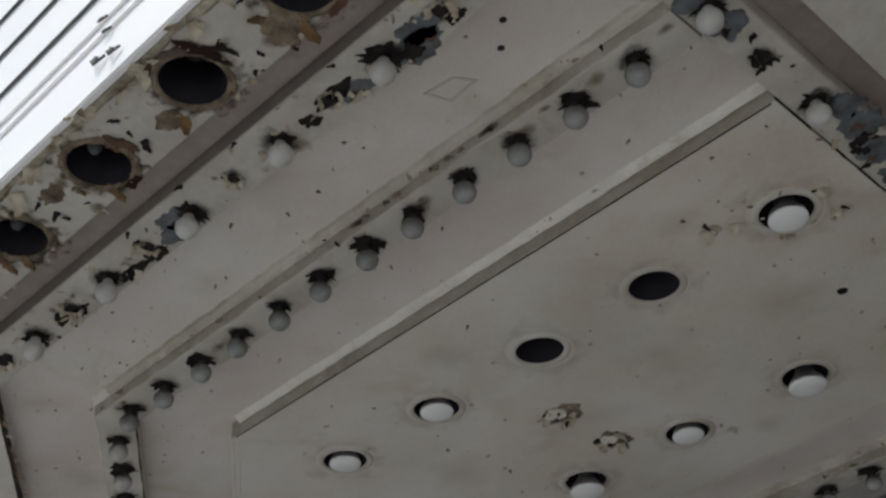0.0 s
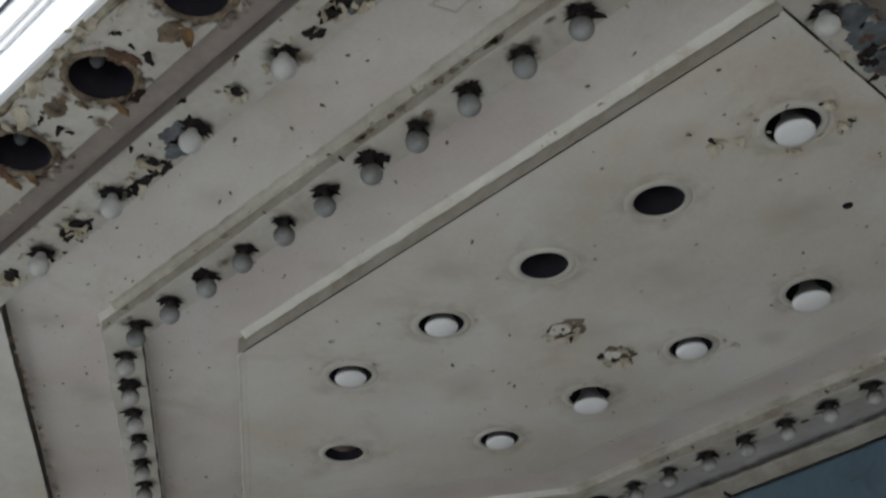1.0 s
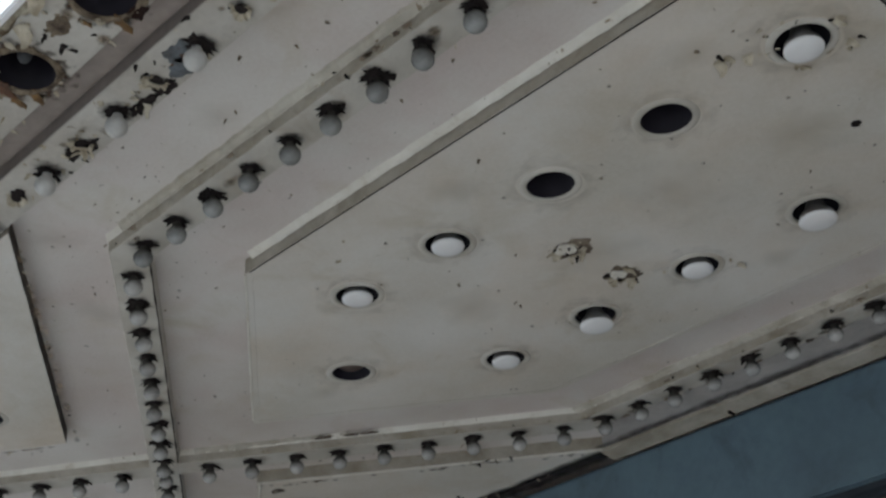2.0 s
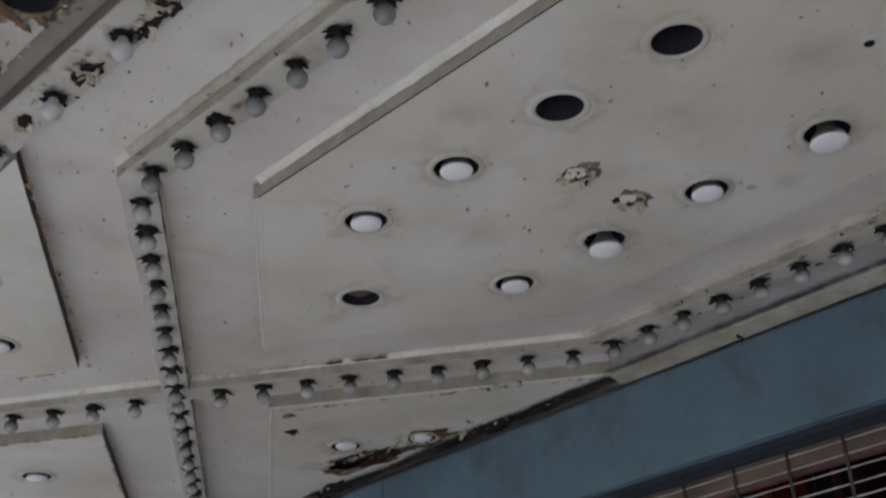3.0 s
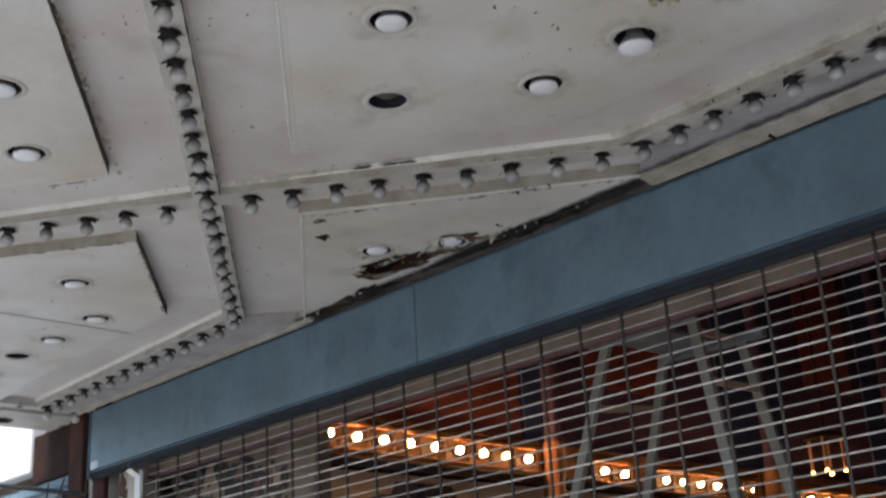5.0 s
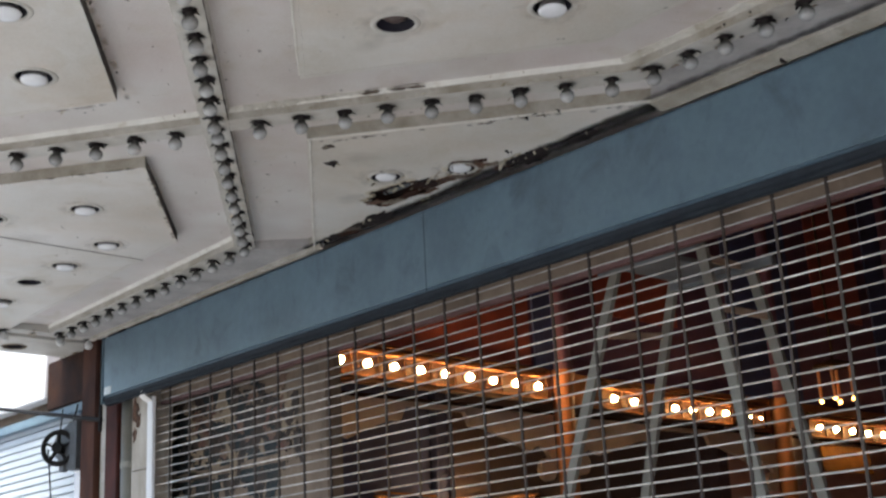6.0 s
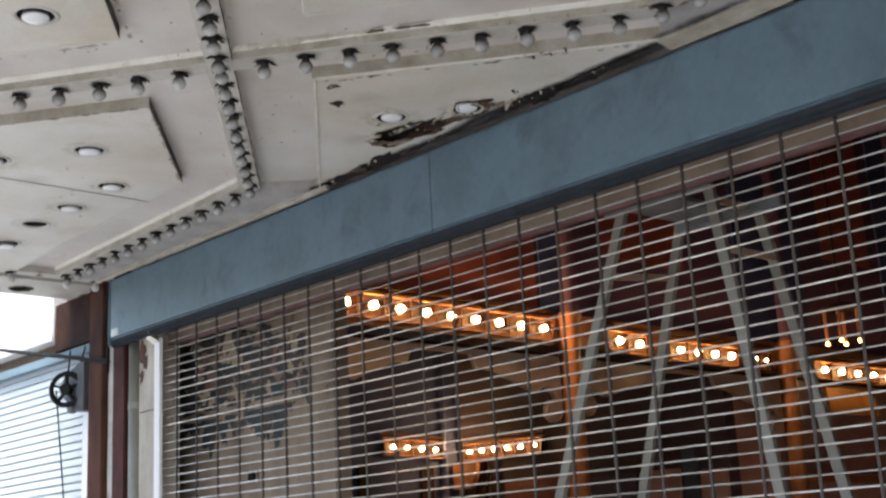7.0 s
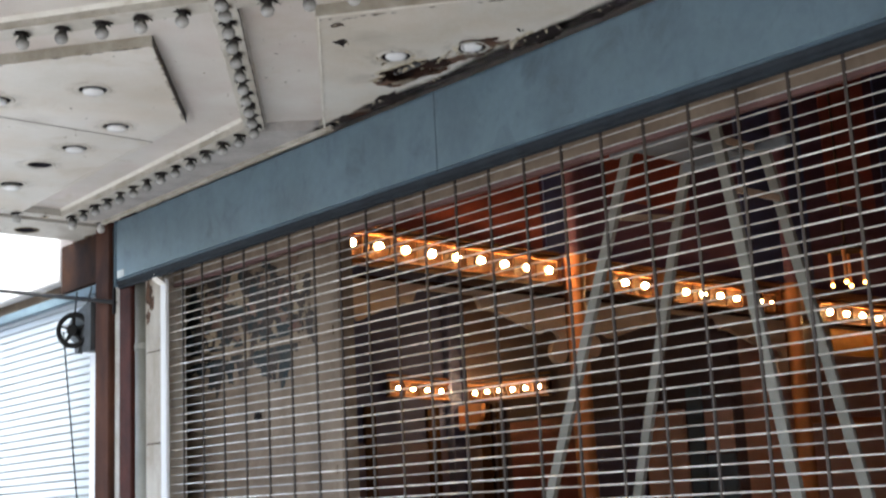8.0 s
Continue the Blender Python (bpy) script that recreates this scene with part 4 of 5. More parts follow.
# torn places in the hexagon panel
for x, y, r in ((-1.007, 2.424, 0.050), (-1.003, 2.672, 0.044)):
    patch("torn_patch", FLESH, x, y, r * 1.05, z=ZP - 0.002, rough=0.45, stretch=1.2, label="torn patch of paint showing brown board", thick=0.001)
    patch("torn_hollow", EDGE, x + 0.3 * r, y + 0.45 * r, r * 0.6, z=ZP - 0.0028, rough=0.5, stretch=1.5, turn=0.3, thick=0.0012)
    patch("torn_hollow", SOOT, x - 0.35 * r, y - 0.35 * r, r * (0.28 if y < 2.5 else 0.46), z=ZP - 0.003, rough=0.5, stretch=1.6, turn=0.9, thick=0.0014)
    patch("torn_paint", PALE, x - 0.004, y - 0.012, r * 0.62, z=ZP - 0.0035, rough=0.3, thick=0.003)
    for k in range(11):
        a = k * 0.58 + rng.uniform(0, 0.4)
        flake(rng.choice((FL, FL, FD)), x + 1.05 * r * math.cos(a), y + 0.9 * r * math.sin(a), z=ZP - 0.002, k=rng.uniform(0.5, 1.1))
for x, y, k, turn in ((-1.042, 2.409, 2.0, 200), (-0.987, 2.396, 1.7, 300), (-0.967, 2.444, 1.8, 30), (-1.022, 2.469, 1.6, 100), (-1.033, 2.657, 1.7, 190), (-0.978, 2.647, 1.5, 320), (-0.993, 2.707, 1.9, 80), (-1.038, 2.692, 1.3, 140),
                      (-0.17, 2.02, 1.6, 40), (-0.12, 2.05, 1.3, 120), (-0.05, 2.03, 1.1, 200), (0.095, 2.10, 1.4, 10), (0.07, 2.20, 1.3, 60), (-0.06, 2.20, 1.2, 150), (-0.72, 2.90, 1.2, 20)):
    flake(FL, x, y, z=ZP - 0.003, k=k, turn=turn)
    flake(FD if rng.random() < 0.8 else FL, x + 0.004, y + 0.006, z=ZP - 0.0015, k=k * 0.7, turn=turn + 12)
# chipped, sooty edges of the far hexagon panel
for a, b in (((-3.81, CY), (-4.72, 3.155)), ((-4.73, 1.782), (-3.81, CY)), ((-3.18, 2.04), (-1.99, 1.13)), ((-4.48, 1.13), (-3.22, 2.03))):
    n = int(math.dist(a, b) / 0.055)
    for k in range(n):
        t = (k + rng.random()) / n
        x, y = a[0] + (b[0] - a[0]) * t, a[1] + (b[1] - a[1]) * t
        if rng.random() < 0.45:
            flake(rng.choice((FD, FL, FL)), x + rng.uniform(-0.01, 0.01), y + rng.uniform(-0.01, 0.01), z=ZP - 0.002, k=rng.uniform(0.35, 0.9))
        if rng.random() < 0.5:
            stain(WARMSTAIN, "brown_stain", x, y, ZP - 0.0022, rng.uniform(0.2, 0.4), turn=math.degrees(math.atan2(b[1] - a[1], b[0] - a[0])), wide=rng.uniform(1.5, 3.0))
for k in range(30):                       # grime on the triangle's raised edge
    t = rng.random()
    stain(WARMSTAIN, "brown_stain", -3.15 + 1.13 * t, 2.89 + 0.87 * t + rng.uniform(0.0, 0.03), ZP - 0.003, rng.uniform(0.12, 0.3), turn=38, wide=rng.uniform(1.2, 2.6))
for k in range(130):                      # stray dirt marks on the sheet
    x, y = rng.uniform(-4.6, 0.1), rng.uniform(1.15, 3.45)
    stain(WARMSTAIN, "dirt_mark", x, y, ZB - 0.0003 if not (1.75 < y < 3.2 and (x > -2.7 or x < -3.7)) else ZP - 0.0021, rng.uniform(0.06, 0.2), wide=rng.uniform(0.6, 1.8))
# cracked and lifted paint along the batten edges
for a, b, w in (((-1.86, YN - 0.066), (XE - 0.06, YN - 0.066), 0.013), ((-3.08, CY + 0.037), (-1.90, YN - 0.079), 0.010), ((-1.80, YS - 0.066), (XE - 0.06, YS - 0.066), 0.006)):
    part("lifted_paint", sweep(stepped([a, b], 0.018), [(-0.012, ZB - 0.001), (-0.008, ZB - 0.011), (0.001, ZB - 0.018), (0.006, ZB - 0.024), (0.010, ZB - 0.012)], wear=w), GRIME, marquee, "wrinkled ridge of lifted cream paint")
for k in range(150):
    t = rng.random()
    q = rng.randrange(4)
    if q == 0:
        x, y = rng.uniform(-1.9, 0.2), YN + rng.choice((-0.062, -0.085, 0.06))
    elif q == 1:
        x, y = rng.uniform(-1.9, 0.2), YS + rng.choice((-0.062, -0.085, 0.06))
    elif q == 2:
        d, side = rng.uniform(0.15, 1.65), rng.choice((-0.075, 0.06))
        x, y = CX + dd.x * d - dd.y * side, CY + dd.y * d + dd.x * side
    else:
        x, y = rng.uniform(-4.3, -2.1), 3.80
    flake(rng.choice((FL, FL, FD)), x, y, z=ZL + rng.uniform(0.0, 0.008), k=rng.uniform(0.25, 0.75))
for k in range(34):
    q = rng.randrange(3)
    x = rng.uniform(-1.85, 0.15)
    y = (YN - 0.072, YN + 0.052, YS - 0.07)[q]
    patch("chipped_edge", rng.choice((EDGE, FLESH, FLESH)), x, y, rng.uniform(0.004, 0.009), z=ZL + 0.0005 if q == 1 else ZL + 0.006, stretch=rng.uniform(1.4, 2.6), rough=0.6, thick=0.002)
for x, y, k in ((-0.17, 2.0, 1.1), (-0.16, 2.05, 0.6), (-0.10, 2.08, 0.6), (-0.06, 2.09, 0.5), (-0.04, 2.00, 0.8), (0.0, 2.02, 0.7), (0.10, 2.20, 1.0), (0.06, 2.22, 0.6), (-0.72, 2.86, 0.6), (-0.9, 2.76, 0.5), (-1.494, 1.933, 0.8), (-1.4, 1.86, 0.6),
                (-3.315, 3.12, 1.2), (-3.29, 3.135, 0.8), (-3.15, 2.99, 0.8), (-2.345, 3.49, 0.9), (-2.31, 3.50, 0.8), (-2.39, 3.47, 0.7)):
    flake(FL if k < 1 else FD, x, y, z=ZP - 0.002, k=k)
for x, y, r in ((-0.088, 2.521, 0.014), (-0.070, 1.176, 0.008), (-0.127, 1.231, 0.008), (-0.782, 1.032, 0.014), (-0.107, 1.022, 0.016)):
    patch("screw_hole", SOOT, x, y, r, z=(ZB if 1.11 < y < 1.3 else ZP - 0.002), rough=0.12, label="small dark screw hole")
# outline of a removed plate
bm = plate([(-0.335, 1.203), (-0.255, 1.215), (-0.225, 1.262), (-0.312, 1.268)], [[(-0.327, 1.208), (-0.257, 1.219), (-0.234, 1.257), (-0.309, 1.262)]], ZB - 0.003, ZB)
part("plate_scar", bm, TRIM, marquee, "paint ridge left by a removed plate")
# painted shade and soot in the channel; rusted breach above the shutter housing
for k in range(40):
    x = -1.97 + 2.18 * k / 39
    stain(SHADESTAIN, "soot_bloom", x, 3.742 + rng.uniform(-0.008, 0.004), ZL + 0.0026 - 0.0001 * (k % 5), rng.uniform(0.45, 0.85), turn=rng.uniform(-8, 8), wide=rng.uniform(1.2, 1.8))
# soft shade painted on the panel next to the housing, with some soot
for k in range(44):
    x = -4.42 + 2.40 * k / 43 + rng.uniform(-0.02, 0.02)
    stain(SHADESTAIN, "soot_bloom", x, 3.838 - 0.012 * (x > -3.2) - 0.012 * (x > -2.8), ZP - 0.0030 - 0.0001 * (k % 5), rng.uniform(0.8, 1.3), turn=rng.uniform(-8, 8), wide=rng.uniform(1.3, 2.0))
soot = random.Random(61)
for k in range(26):                       # painted shade and soot spreading out of the open joint
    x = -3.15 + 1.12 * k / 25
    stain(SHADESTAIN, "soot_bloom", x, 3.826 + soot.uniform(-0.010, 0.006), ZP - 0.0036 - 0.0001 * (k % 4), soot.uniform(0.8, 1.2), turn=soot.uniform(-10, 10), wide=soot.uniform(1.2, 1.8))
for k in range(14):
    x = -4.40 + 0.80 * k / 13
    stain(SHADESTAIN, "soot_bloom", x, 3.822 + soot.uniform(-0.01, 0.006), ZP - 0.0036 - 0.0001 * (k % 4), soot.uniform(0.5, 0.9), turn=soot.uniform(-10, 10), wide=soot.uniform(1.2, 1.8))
x, y, _ = NORTH[1]
for k in range(12):                       # corroded rim of the light beside the breach
    a = -1.0 + 2.6 * k / 11
    patch("corroded_rim", (RUST, OCHRE, DARKRUST, FLESH)[k % 4], x + 0.086 * math.cos(a), y + 0.086 * math.sin(a), soot.uniform(0.012, 0.02), z=ZP - 0.0034, stretch=1.7, turn=a + 1.57, rough=0.55)
for x, y, r0, st, turn, mat in ((-3.285, 3.655, 0.052, 1.1, 1.0, DARKRUST), (-3.42, 3.70, 0.040, 2.0, 0.2, DARKRUST), (-3.36, 3.735, 0.022, 2.2, 0.2, RUST), (-3.56, 3.70, 0.026, 2.6, 0.2, FLESH), (-3.17, 3.705, 0.026, 2.0, 0.5, RUST), (-3.11, 3.725, 0.028, 1.8, 0.3, EDGE),
                                (-3.63, 3.63, 0.034, 1.5, 0.3, RUST), (-2.755, 3.812, 0.060, 2.1, 0.05, SOOT), (-3.80, 3.800, 0.044, 2.4, 0.05, SOOT), (-4.03, 3.815, 0.026, 1.8, 0.2, EDGE), (-2.93, 3.70, 0.028, 1.4, 0.6, RUST), (-2.90, 3.735, 0.022, 1.6, 0.2, FLESH)):
    patch("rust_breach", mat, x, y, r0, z=ZP - 0.0052, stretch=st, turn=turn, rough=0.6, thick=0.0014)
for x, y, k, turn in ((-2.86, 3.752, 1.6, 20), (-2.80, 3.740, 1.9, 60), (-2.74, 3.742, 1.5, 100), (-3.11, 3.610, 1.6, 120), (-3.10, 3.650, 1.3, 200), (-3.39, 3.415, 1.2, 100), (-3.395, 3.465, 1.3, 190), (-3.245, 3.50, 1.1, 300), (-3.25, 3.41, 1.0, 40), (-3.88, 3.770, 1.2, 80), (-3.30, 3.565, 1.2, 70), (-3.46, 3.585, 1.2, 30)):
    flake(FL, x, y, z=ZP - 0.0055, k=k, turn=turn)
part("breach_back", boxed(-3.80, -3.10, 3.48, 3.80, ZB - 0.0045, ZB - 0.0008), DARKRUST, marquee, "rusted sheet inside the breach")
for x, y, r, st, turn, mat, dz in ((-3.52, 3.60, 0.050, 1.5, 0.2, DARKRUST, 0.005), (-3.30, 3.63, 0.045, 1.2, 0.4, DARKRUST, 0.0056), (-3.47, 3.60, 0.026, 0.8, 0.3, SOOT, 0.0062), (-3.38, 3.655, 0.03, 1.6, 0.2, SOOT, 0.0066)):
    patch("rust_scale", mat, x, y, r, z=ZB - dz, stretch=st, turn=turn, rough=0.5, thick=0.002)
part("buried_conduit", rod(bmesh.new(), (-3.54, 3.630, ZP + 0.020), (-3.27, 3.655, ZP + 0.022), 0.012, 12), GREYIRON, marquee, "grey conduit showing inside the breach", smooth=True)
part("torn_lip", sweep(BREACH[21:36], [(-0.012, ZP - 0.0035), (0.002, ZP - 0.006), (0.009, ZP + 0.004), (0.004, ZP + 0.006)]), FLAKE, marquee, "pale torn lip of the breach")
part("torn_lip", sweep(BREACH[2:19], [(-0.006, ZP - 0.003), (0.001, ZP - 0.004), (0.004, ZP + 0.004), (0.0, ZP + 0.006)]), RUST, marquee, "rusted lip of the breach")
for x, y, r, st, turn, mat, dz in ((-3.265, 3.695, 0.030, 1.0, 0.5, DARKRUST, 0.0034), (-3.12, 3.71, 0.024, 1.6, 0.6, RUST, 0.0034), (-3.09, 3.745, 0.020, 2.4, 0.3, DARKRUST, 0.0036), (-2.935, 3.655, 0.026, 1.5, 0.2, RUST, 0.0034), (-2.885, 3.67, 0.014, 1.3, 0.2, DARKRUST, 0.0036), (-2.95, 3.70, 0.014, 1.6, 0.4, SOOT, 0.0036),
                                   (-2.745, 3.815, 0.052, 1.9, 0.10, SOOT, 0.0045), (-2.89, 3.80, 0.020, 1.9, 0.2, DARKRUST, 0.0045), (-3.87, 3.822, 0.048, 1.9, 0.1, SOOT, 0.0045), (-4.20, 3.828, 0.034, 1.8, 0.0, SOOT, 0.0045), (-4.08, 3.83, 0.03, 2.2, 0.0, DARKRUST, 0.0046), (-2.42, 3.835, 0.03, 2.6, 0.0, SOOT, 0.0045),
                                   (-3.308, 3.127, 0.024, 1.2, 0.3, SOOT, 0.002), (-3.150, 2.990, 0.018, 1.5, 0.2, EDGE, 0.002)):
    patch("rust_breach", mat, x, y, r * 1.2, z=ZP - dz, stretch=st, turn=turn, rough=0.5, label="rusted-through breach in the panel", thick=0.0014)
for k in range(16):                       # lifted paint along the breach
    t = rng.random()
    flake(rng.choice((FL, FL, FD)), -3.585 + 0.42 * t, 3.51 + 0.12 * t + rng.uniform(-0.02, 0.03), z=ZP - 0.004, k=rng.uniform(0.7, 1.6))
for x, y in ((-2.84, 3.775), (-2.79, 3.760), (-2.72, 3.752), (-2.66, 3.765), (-2.62, 3.78), (-3.98, 3.77), (-3.92, 3.765), (-3.84, 3.77), (-4.25, 3.80)):
    flake(FL, x, y, z=ZP - 0.003, k=rng.uniform(0.7, 1.2))
for x, y in ((-2.40, 3.46), (-2.36, 3.475), (-2.33, 3.487), (-2.27, 3.508)):
    flake(FD, x, y, z=ZP - 0.003, k=rng.uniform(1.1, 1.5), turn=rng.uniform(70, 110))
for k in range(22):
    t = rng.random()
    flake(rng.choice((FL, FD, FD)), -3.665 + 0.95 * t, 3.558 + 0.16 * t + rng.uniform(-0.06, 0.08), z=ZP - 0.002, k=rng.uniform(0.6, 1.6))
part("flashing_crack", boxed(-1.398, -1.390, 3.815, 3.8535, 3.560, 3.575), SOOT, marquee)
for k in range(26):
    d = rng.uniform(0.15, 1.6)
    side = rng.uniform(-0.115, -0.07)
    flake(rng.choice((FL, FD, FD)), CX + dd.x * d - dd.y * side * -1, CY + dd.y * d + dd.x * side, z=ZB - 0.012, k=rng.uniform(0.4, 1.0))
for x in (-2.65, -2.56, -2.5):
    patch("chipped_edge", EDGE, x, CY + (x - CX) * dd.y / dd.x - 0.085, 0.014, z=ZB - 0.014, stretch=2.2, turn=0.65, rough=0.5)
for x, y, _ in NORTH + EAST[:1] + EAST[7:8]:
    for k in range(6):
        a = k * 1.05 + rng.uniform(-0.3, 0.3)
        flake(rng.choice((FL, FL, FD)), x + 0.085 * math.cos(a), y + 0.085 * math.sin(a), z=ZP - 0.003, k=rng.uniform(0.9, 1.7) if y > 3.3 else rng.uniform(0.5, 1.1))
# joint across the far hexagon panel
part("open_joint", boxed(-5.128, -5.122, 1.80, 3.19, ZP - 0.004, ZP), EDGE, marquee, "dark open joint along the panel")
# flecks too small to pick apart
bm = bmesh.new()
for k in range(620):
    x, y = rng.uniform(-5.8, 0.2), rng.uniform(1.12, 3.4)
    if rng.random() < 0.35:
        x, y = rng.gauss(-2.0, 0.7), rng.gauss(1.35, 0.2)
        if not 1.12 < y < 3.4:
            continue
    on_panel = (1.80 < y < 3.16 and x > -1.7) or (1.80 < y < 3.1 and x < -4.8)
    chip(bm, x, y, ZP - 0.0018 if on_panel else ZB, rng.choice((0.002, 0.003, 0.003, 0.005, 0.009, 0.014)), rng, 0.3)
tagged(part("paint_flecks", bm, CRUST, marquee, "small loose flecks of paint and dirt"), kind="stuff")

# letter board above the street edge
board = new("letter_board")
tagged(board, "white letter board face with dark horizontal letter rails", "sign")
part("face", boxed(XW - 0.62, XR, Y0 + 0.012, Y0 + 0.05, ZP + 0.085, 5.2), WHITE, board)
part("end_face", boxed(XW - 0.66, XW - 0.625, Y0, 4.3, ZP + 0.004, 5.2), WHITE, board)
part("lower_frame", boxed(XW - 0.62, XR, Y0 - 0.012, Y0 + 0.008, ZP - 0.010, ZP + 0.14, bevel=0.005), WHITE, board)
for z, h in ((3.80, 0.005), (3.85, 0.005), (3.97, 0.011), (4.15, 0.011), (4.33, 0.011), (4.52, 0.011), (4.70, 0.011), (4.88, 0.011)):
    part("letter_rail", boxed(XW - 0.62, XR, Y0 + 0.004, Y0 + 0.0115, z, z + h * 0.6), RAIL if h > 0.01 else WHITE, board)

# ---- shopfront: shutter box, grille ----
XB0, XB1 = -6.855, 2.2
shutter_box = new("shutter_box")
tagged(shutter_box, "blue-grey painted steel roller shutter housing", "shutter housing")
part("hood", boxed(XB0, XB1, YF, 3.935, 3.140, 3.565, bevel=0.016), BLUE, shutter_box)
# the underside's shade is put into the darker blue of fold and lip
part("lower_fold", sweep([(XB1, YF), (XB0, YF)], [(-0.0015, 3.1395), (-0.010, 3.122), (-0.026, 3.108), (-0.075, 3.108), (-0.075, 3.1395)]), BLUESHADE, shutter_box, "lower fold of the housing, painted in shade")
# bright patch gives the light bounced onto the corner
part("scuff", boxed(-6.83, -6.73, YF - 0.0012, YF + 0.001, 3.160, 3.210, bevel=0.0004), STEEL, shutter_box, "bright patch painted for bounced light at the corner")
part("seam", boxed(-3.5215, -3.5185, YF - 0.0008, YF + 0.001, 3.145, 3.552), SOOT, shutter_box)
part("bottom_lip", boxed(XB0 + 0.01, XB1, YF + 0.012, YF + 0.05, 3.092, 3.1105, bevel=0.003), BLUESHADE, shutter_box)
part("end_cap", boxed(XB0 - 0.015, XB0 - 0.001, YF - 0.004, 3.937, 3.105, 3.5655, bevel=0.004), BLUE, shutter_box)

grille = new("roller_grille")
tagged(grille, "closed galvanised open-link roller grille under its housing", "grille")
YG = 3.97
rodmesh = part("rod", rod(bmesh.new(), (-6.33, YG, 0), (XB1, YG, 0), 0.0037, 8), STEEL, grille)
rodmesh.location.z = 3.096
r6 = random.Random(17)
for k in range(1, 58):
    again(rodmesh, pose(0, r6.uniform(-0.003, 0.003), 3.096 - 0.0535 * k + r6.uniform(-0.002, 0.002), 0, r6.uniform(-0.03, 0.03), 0), grille)
link = part("link", boxed(-0.0065, 0.0065, YG - 0.006, YG + 0.006, 0.03, 3.16, bevel=0.002), LINKS, grille)
link.location.x = -6.158
for k in range(1, 36):
    again(link, pose(-6.158 + 0.2396 * k, 0, 0), grille)
rail = part("guide_rail", boxed(-6.373, -6.300, YG - 0.045, YG - 0.020, 0, 3.08, bevel=0.004), WHITE, grille, "white painted steel guide")
part("guide_mouth", bar(bmesh.new(), (-6.335, YG - 0.03, 3.04), (-6.38, YG - 0.09, 3.10), 0.07, 0.012, (1, 0, 0)), STEEL, rail, "flared steel lip")

# posts at the end of the shopfront
for x0, x1, y0, y1, mat, label in ((-7.245, -7.036, 3.90, 4.10, BROWNPOST, "rust-brown steel post at the shop's end"), (-7.034, -6.930, 3.94, 4.1, TRIM, "pale painted flat post between rusted posts"),
                                   (-6.928, -6.756, 3.92, 4.1, MAROON, "dark maroon painted steel post"), (-6.608, -6.376, 3.945, 4.12, STAINED, "stained cream post beside the grille guide")):
    o = part("post", boxed(x0, x1, y0, y1, 0, 3.62, bevel=0.008), mat)
    tagged(o, label, "post", "shopfront posts")
    if mat is STAINED:
        for z, h in ((2.02, 0.012), (2.62, 0.008), (1.35, 0.01)):
            part("crack", boxed(x0 + 0.02, x1 - 0.02, y0 - 0.001, y0 + 0.002, z, z + h), EDGE, o)
        for x, z, r in ((x0 + 0.05, 3.02, 0.05), (x0 + 0.09, 2.95, 0.035), (x0 + 0.04, 2.86, 0.03)):
            bm = blotch(bmesh.new(), 0, 0, 0, r, random.Random(int(z * 100)), n=20, rough=0.5, stretch=1.2)
            bmesh.ops.transform(bm, matrix=Matrix.Translation((x, y0 + 0.0005, z)) @ Matrix.Rotation(radians(-90), 4, "X") @ Matrix.Diagonal((0.7, 1.5, 1, 1)), verts=bm.verts)
            part("rust_run", bm, RUST, o, "rust run from the top")
pipe = new("downpipe")
tagged(pipe, "grey steel pipe standing between the posts", "pipe")
part("tube", rod(bmesh.new(), (-6.682, 3.985, 0), (-6.682, 3.985, 3.13), 0.066, 18), GREY, pipe, smooth=True)
part("collar", rod(bmesh.new(), (-6.682, 3.985, 2.66), (-6.682, 3.985, 2.70), 0.071, 18), GREY, pipe)

# ---- lobby behind the grille ----
XL = -5.62                      # face of the lobby's side wall
ZC = 6.4                        # ceiling of the tall lobby
tagged(part("wall_lintel", boxed(-6.38, 2.2, 4.03, 4.10, 3.065, 3.64), BROWNBOARD), "brown boarded lintel behind the grille", "lintel", kind="structure")
tagged(part("trim_lintel", boxed(-6.38, 2.2, 4.026, 4.06, 3.040, 3.064), MAUVE), "thin dusty mauve trim under the lintel", "trim", kind="structure")
tagged(part("floor", boxed(-9.65, 2.3, 4.2, 14.2, -0.05, 0.02), LOBBYFLOOR), "dull lobby floor", "floor", kind="structure")
tagged(part("ceiling", boxed(XL - 0.16, 2.35, 4.36, 14.2, ZC, ZC + 0.1), PLUM), "dark lobby ceiling", "ceiling", kind="structure")
tagged(part("ceiling_side_room", boxed(-9.65, XL - 0.161, 4.11, 14.2, 4.3, 4.4), PLUM), "dark ceiling of the side room", "ceiling", kind="structure")
tagged(part("wall_front", boxed(-9.65, 2.35, 4.352, 4.50, 3.66, ZC), DARKWALL), "dark inner front wall over the entrance", "wall", kind="structure")
tagged(part("wall_east", boxed(2.2, 2.35, 4.2, 14, 0, ZC), OXBLOOD), "dark red lobby wall", "wall", kind="structure")
tagged(part("wall_north", boxed(-6.5, 2.2, 14, 14.2, 0, ZC), DARKWALL), "dark lobby back wall", "wall", kind="structure")
tagged(part("wall_side_room", boxed(-9.65, -9.45, 4.7, 9.4, 0, 4.3), NAVY), "dark wall of the side room", "wall", kind="structure")
tagged(part("wall_side_room_north", boxed(-9.45, -5.8, 9.26, 9.4, 0, 4.3), UMBER), "dark end wall of the side room", "wall", kind="structure")

tagged(part("wall_side_lower", boxed(-5.95, -5.80, 9.40, 14, 0, 4.3), BROWNPANEL), "dark red wall behind the arcade", "wall", kind="structure")

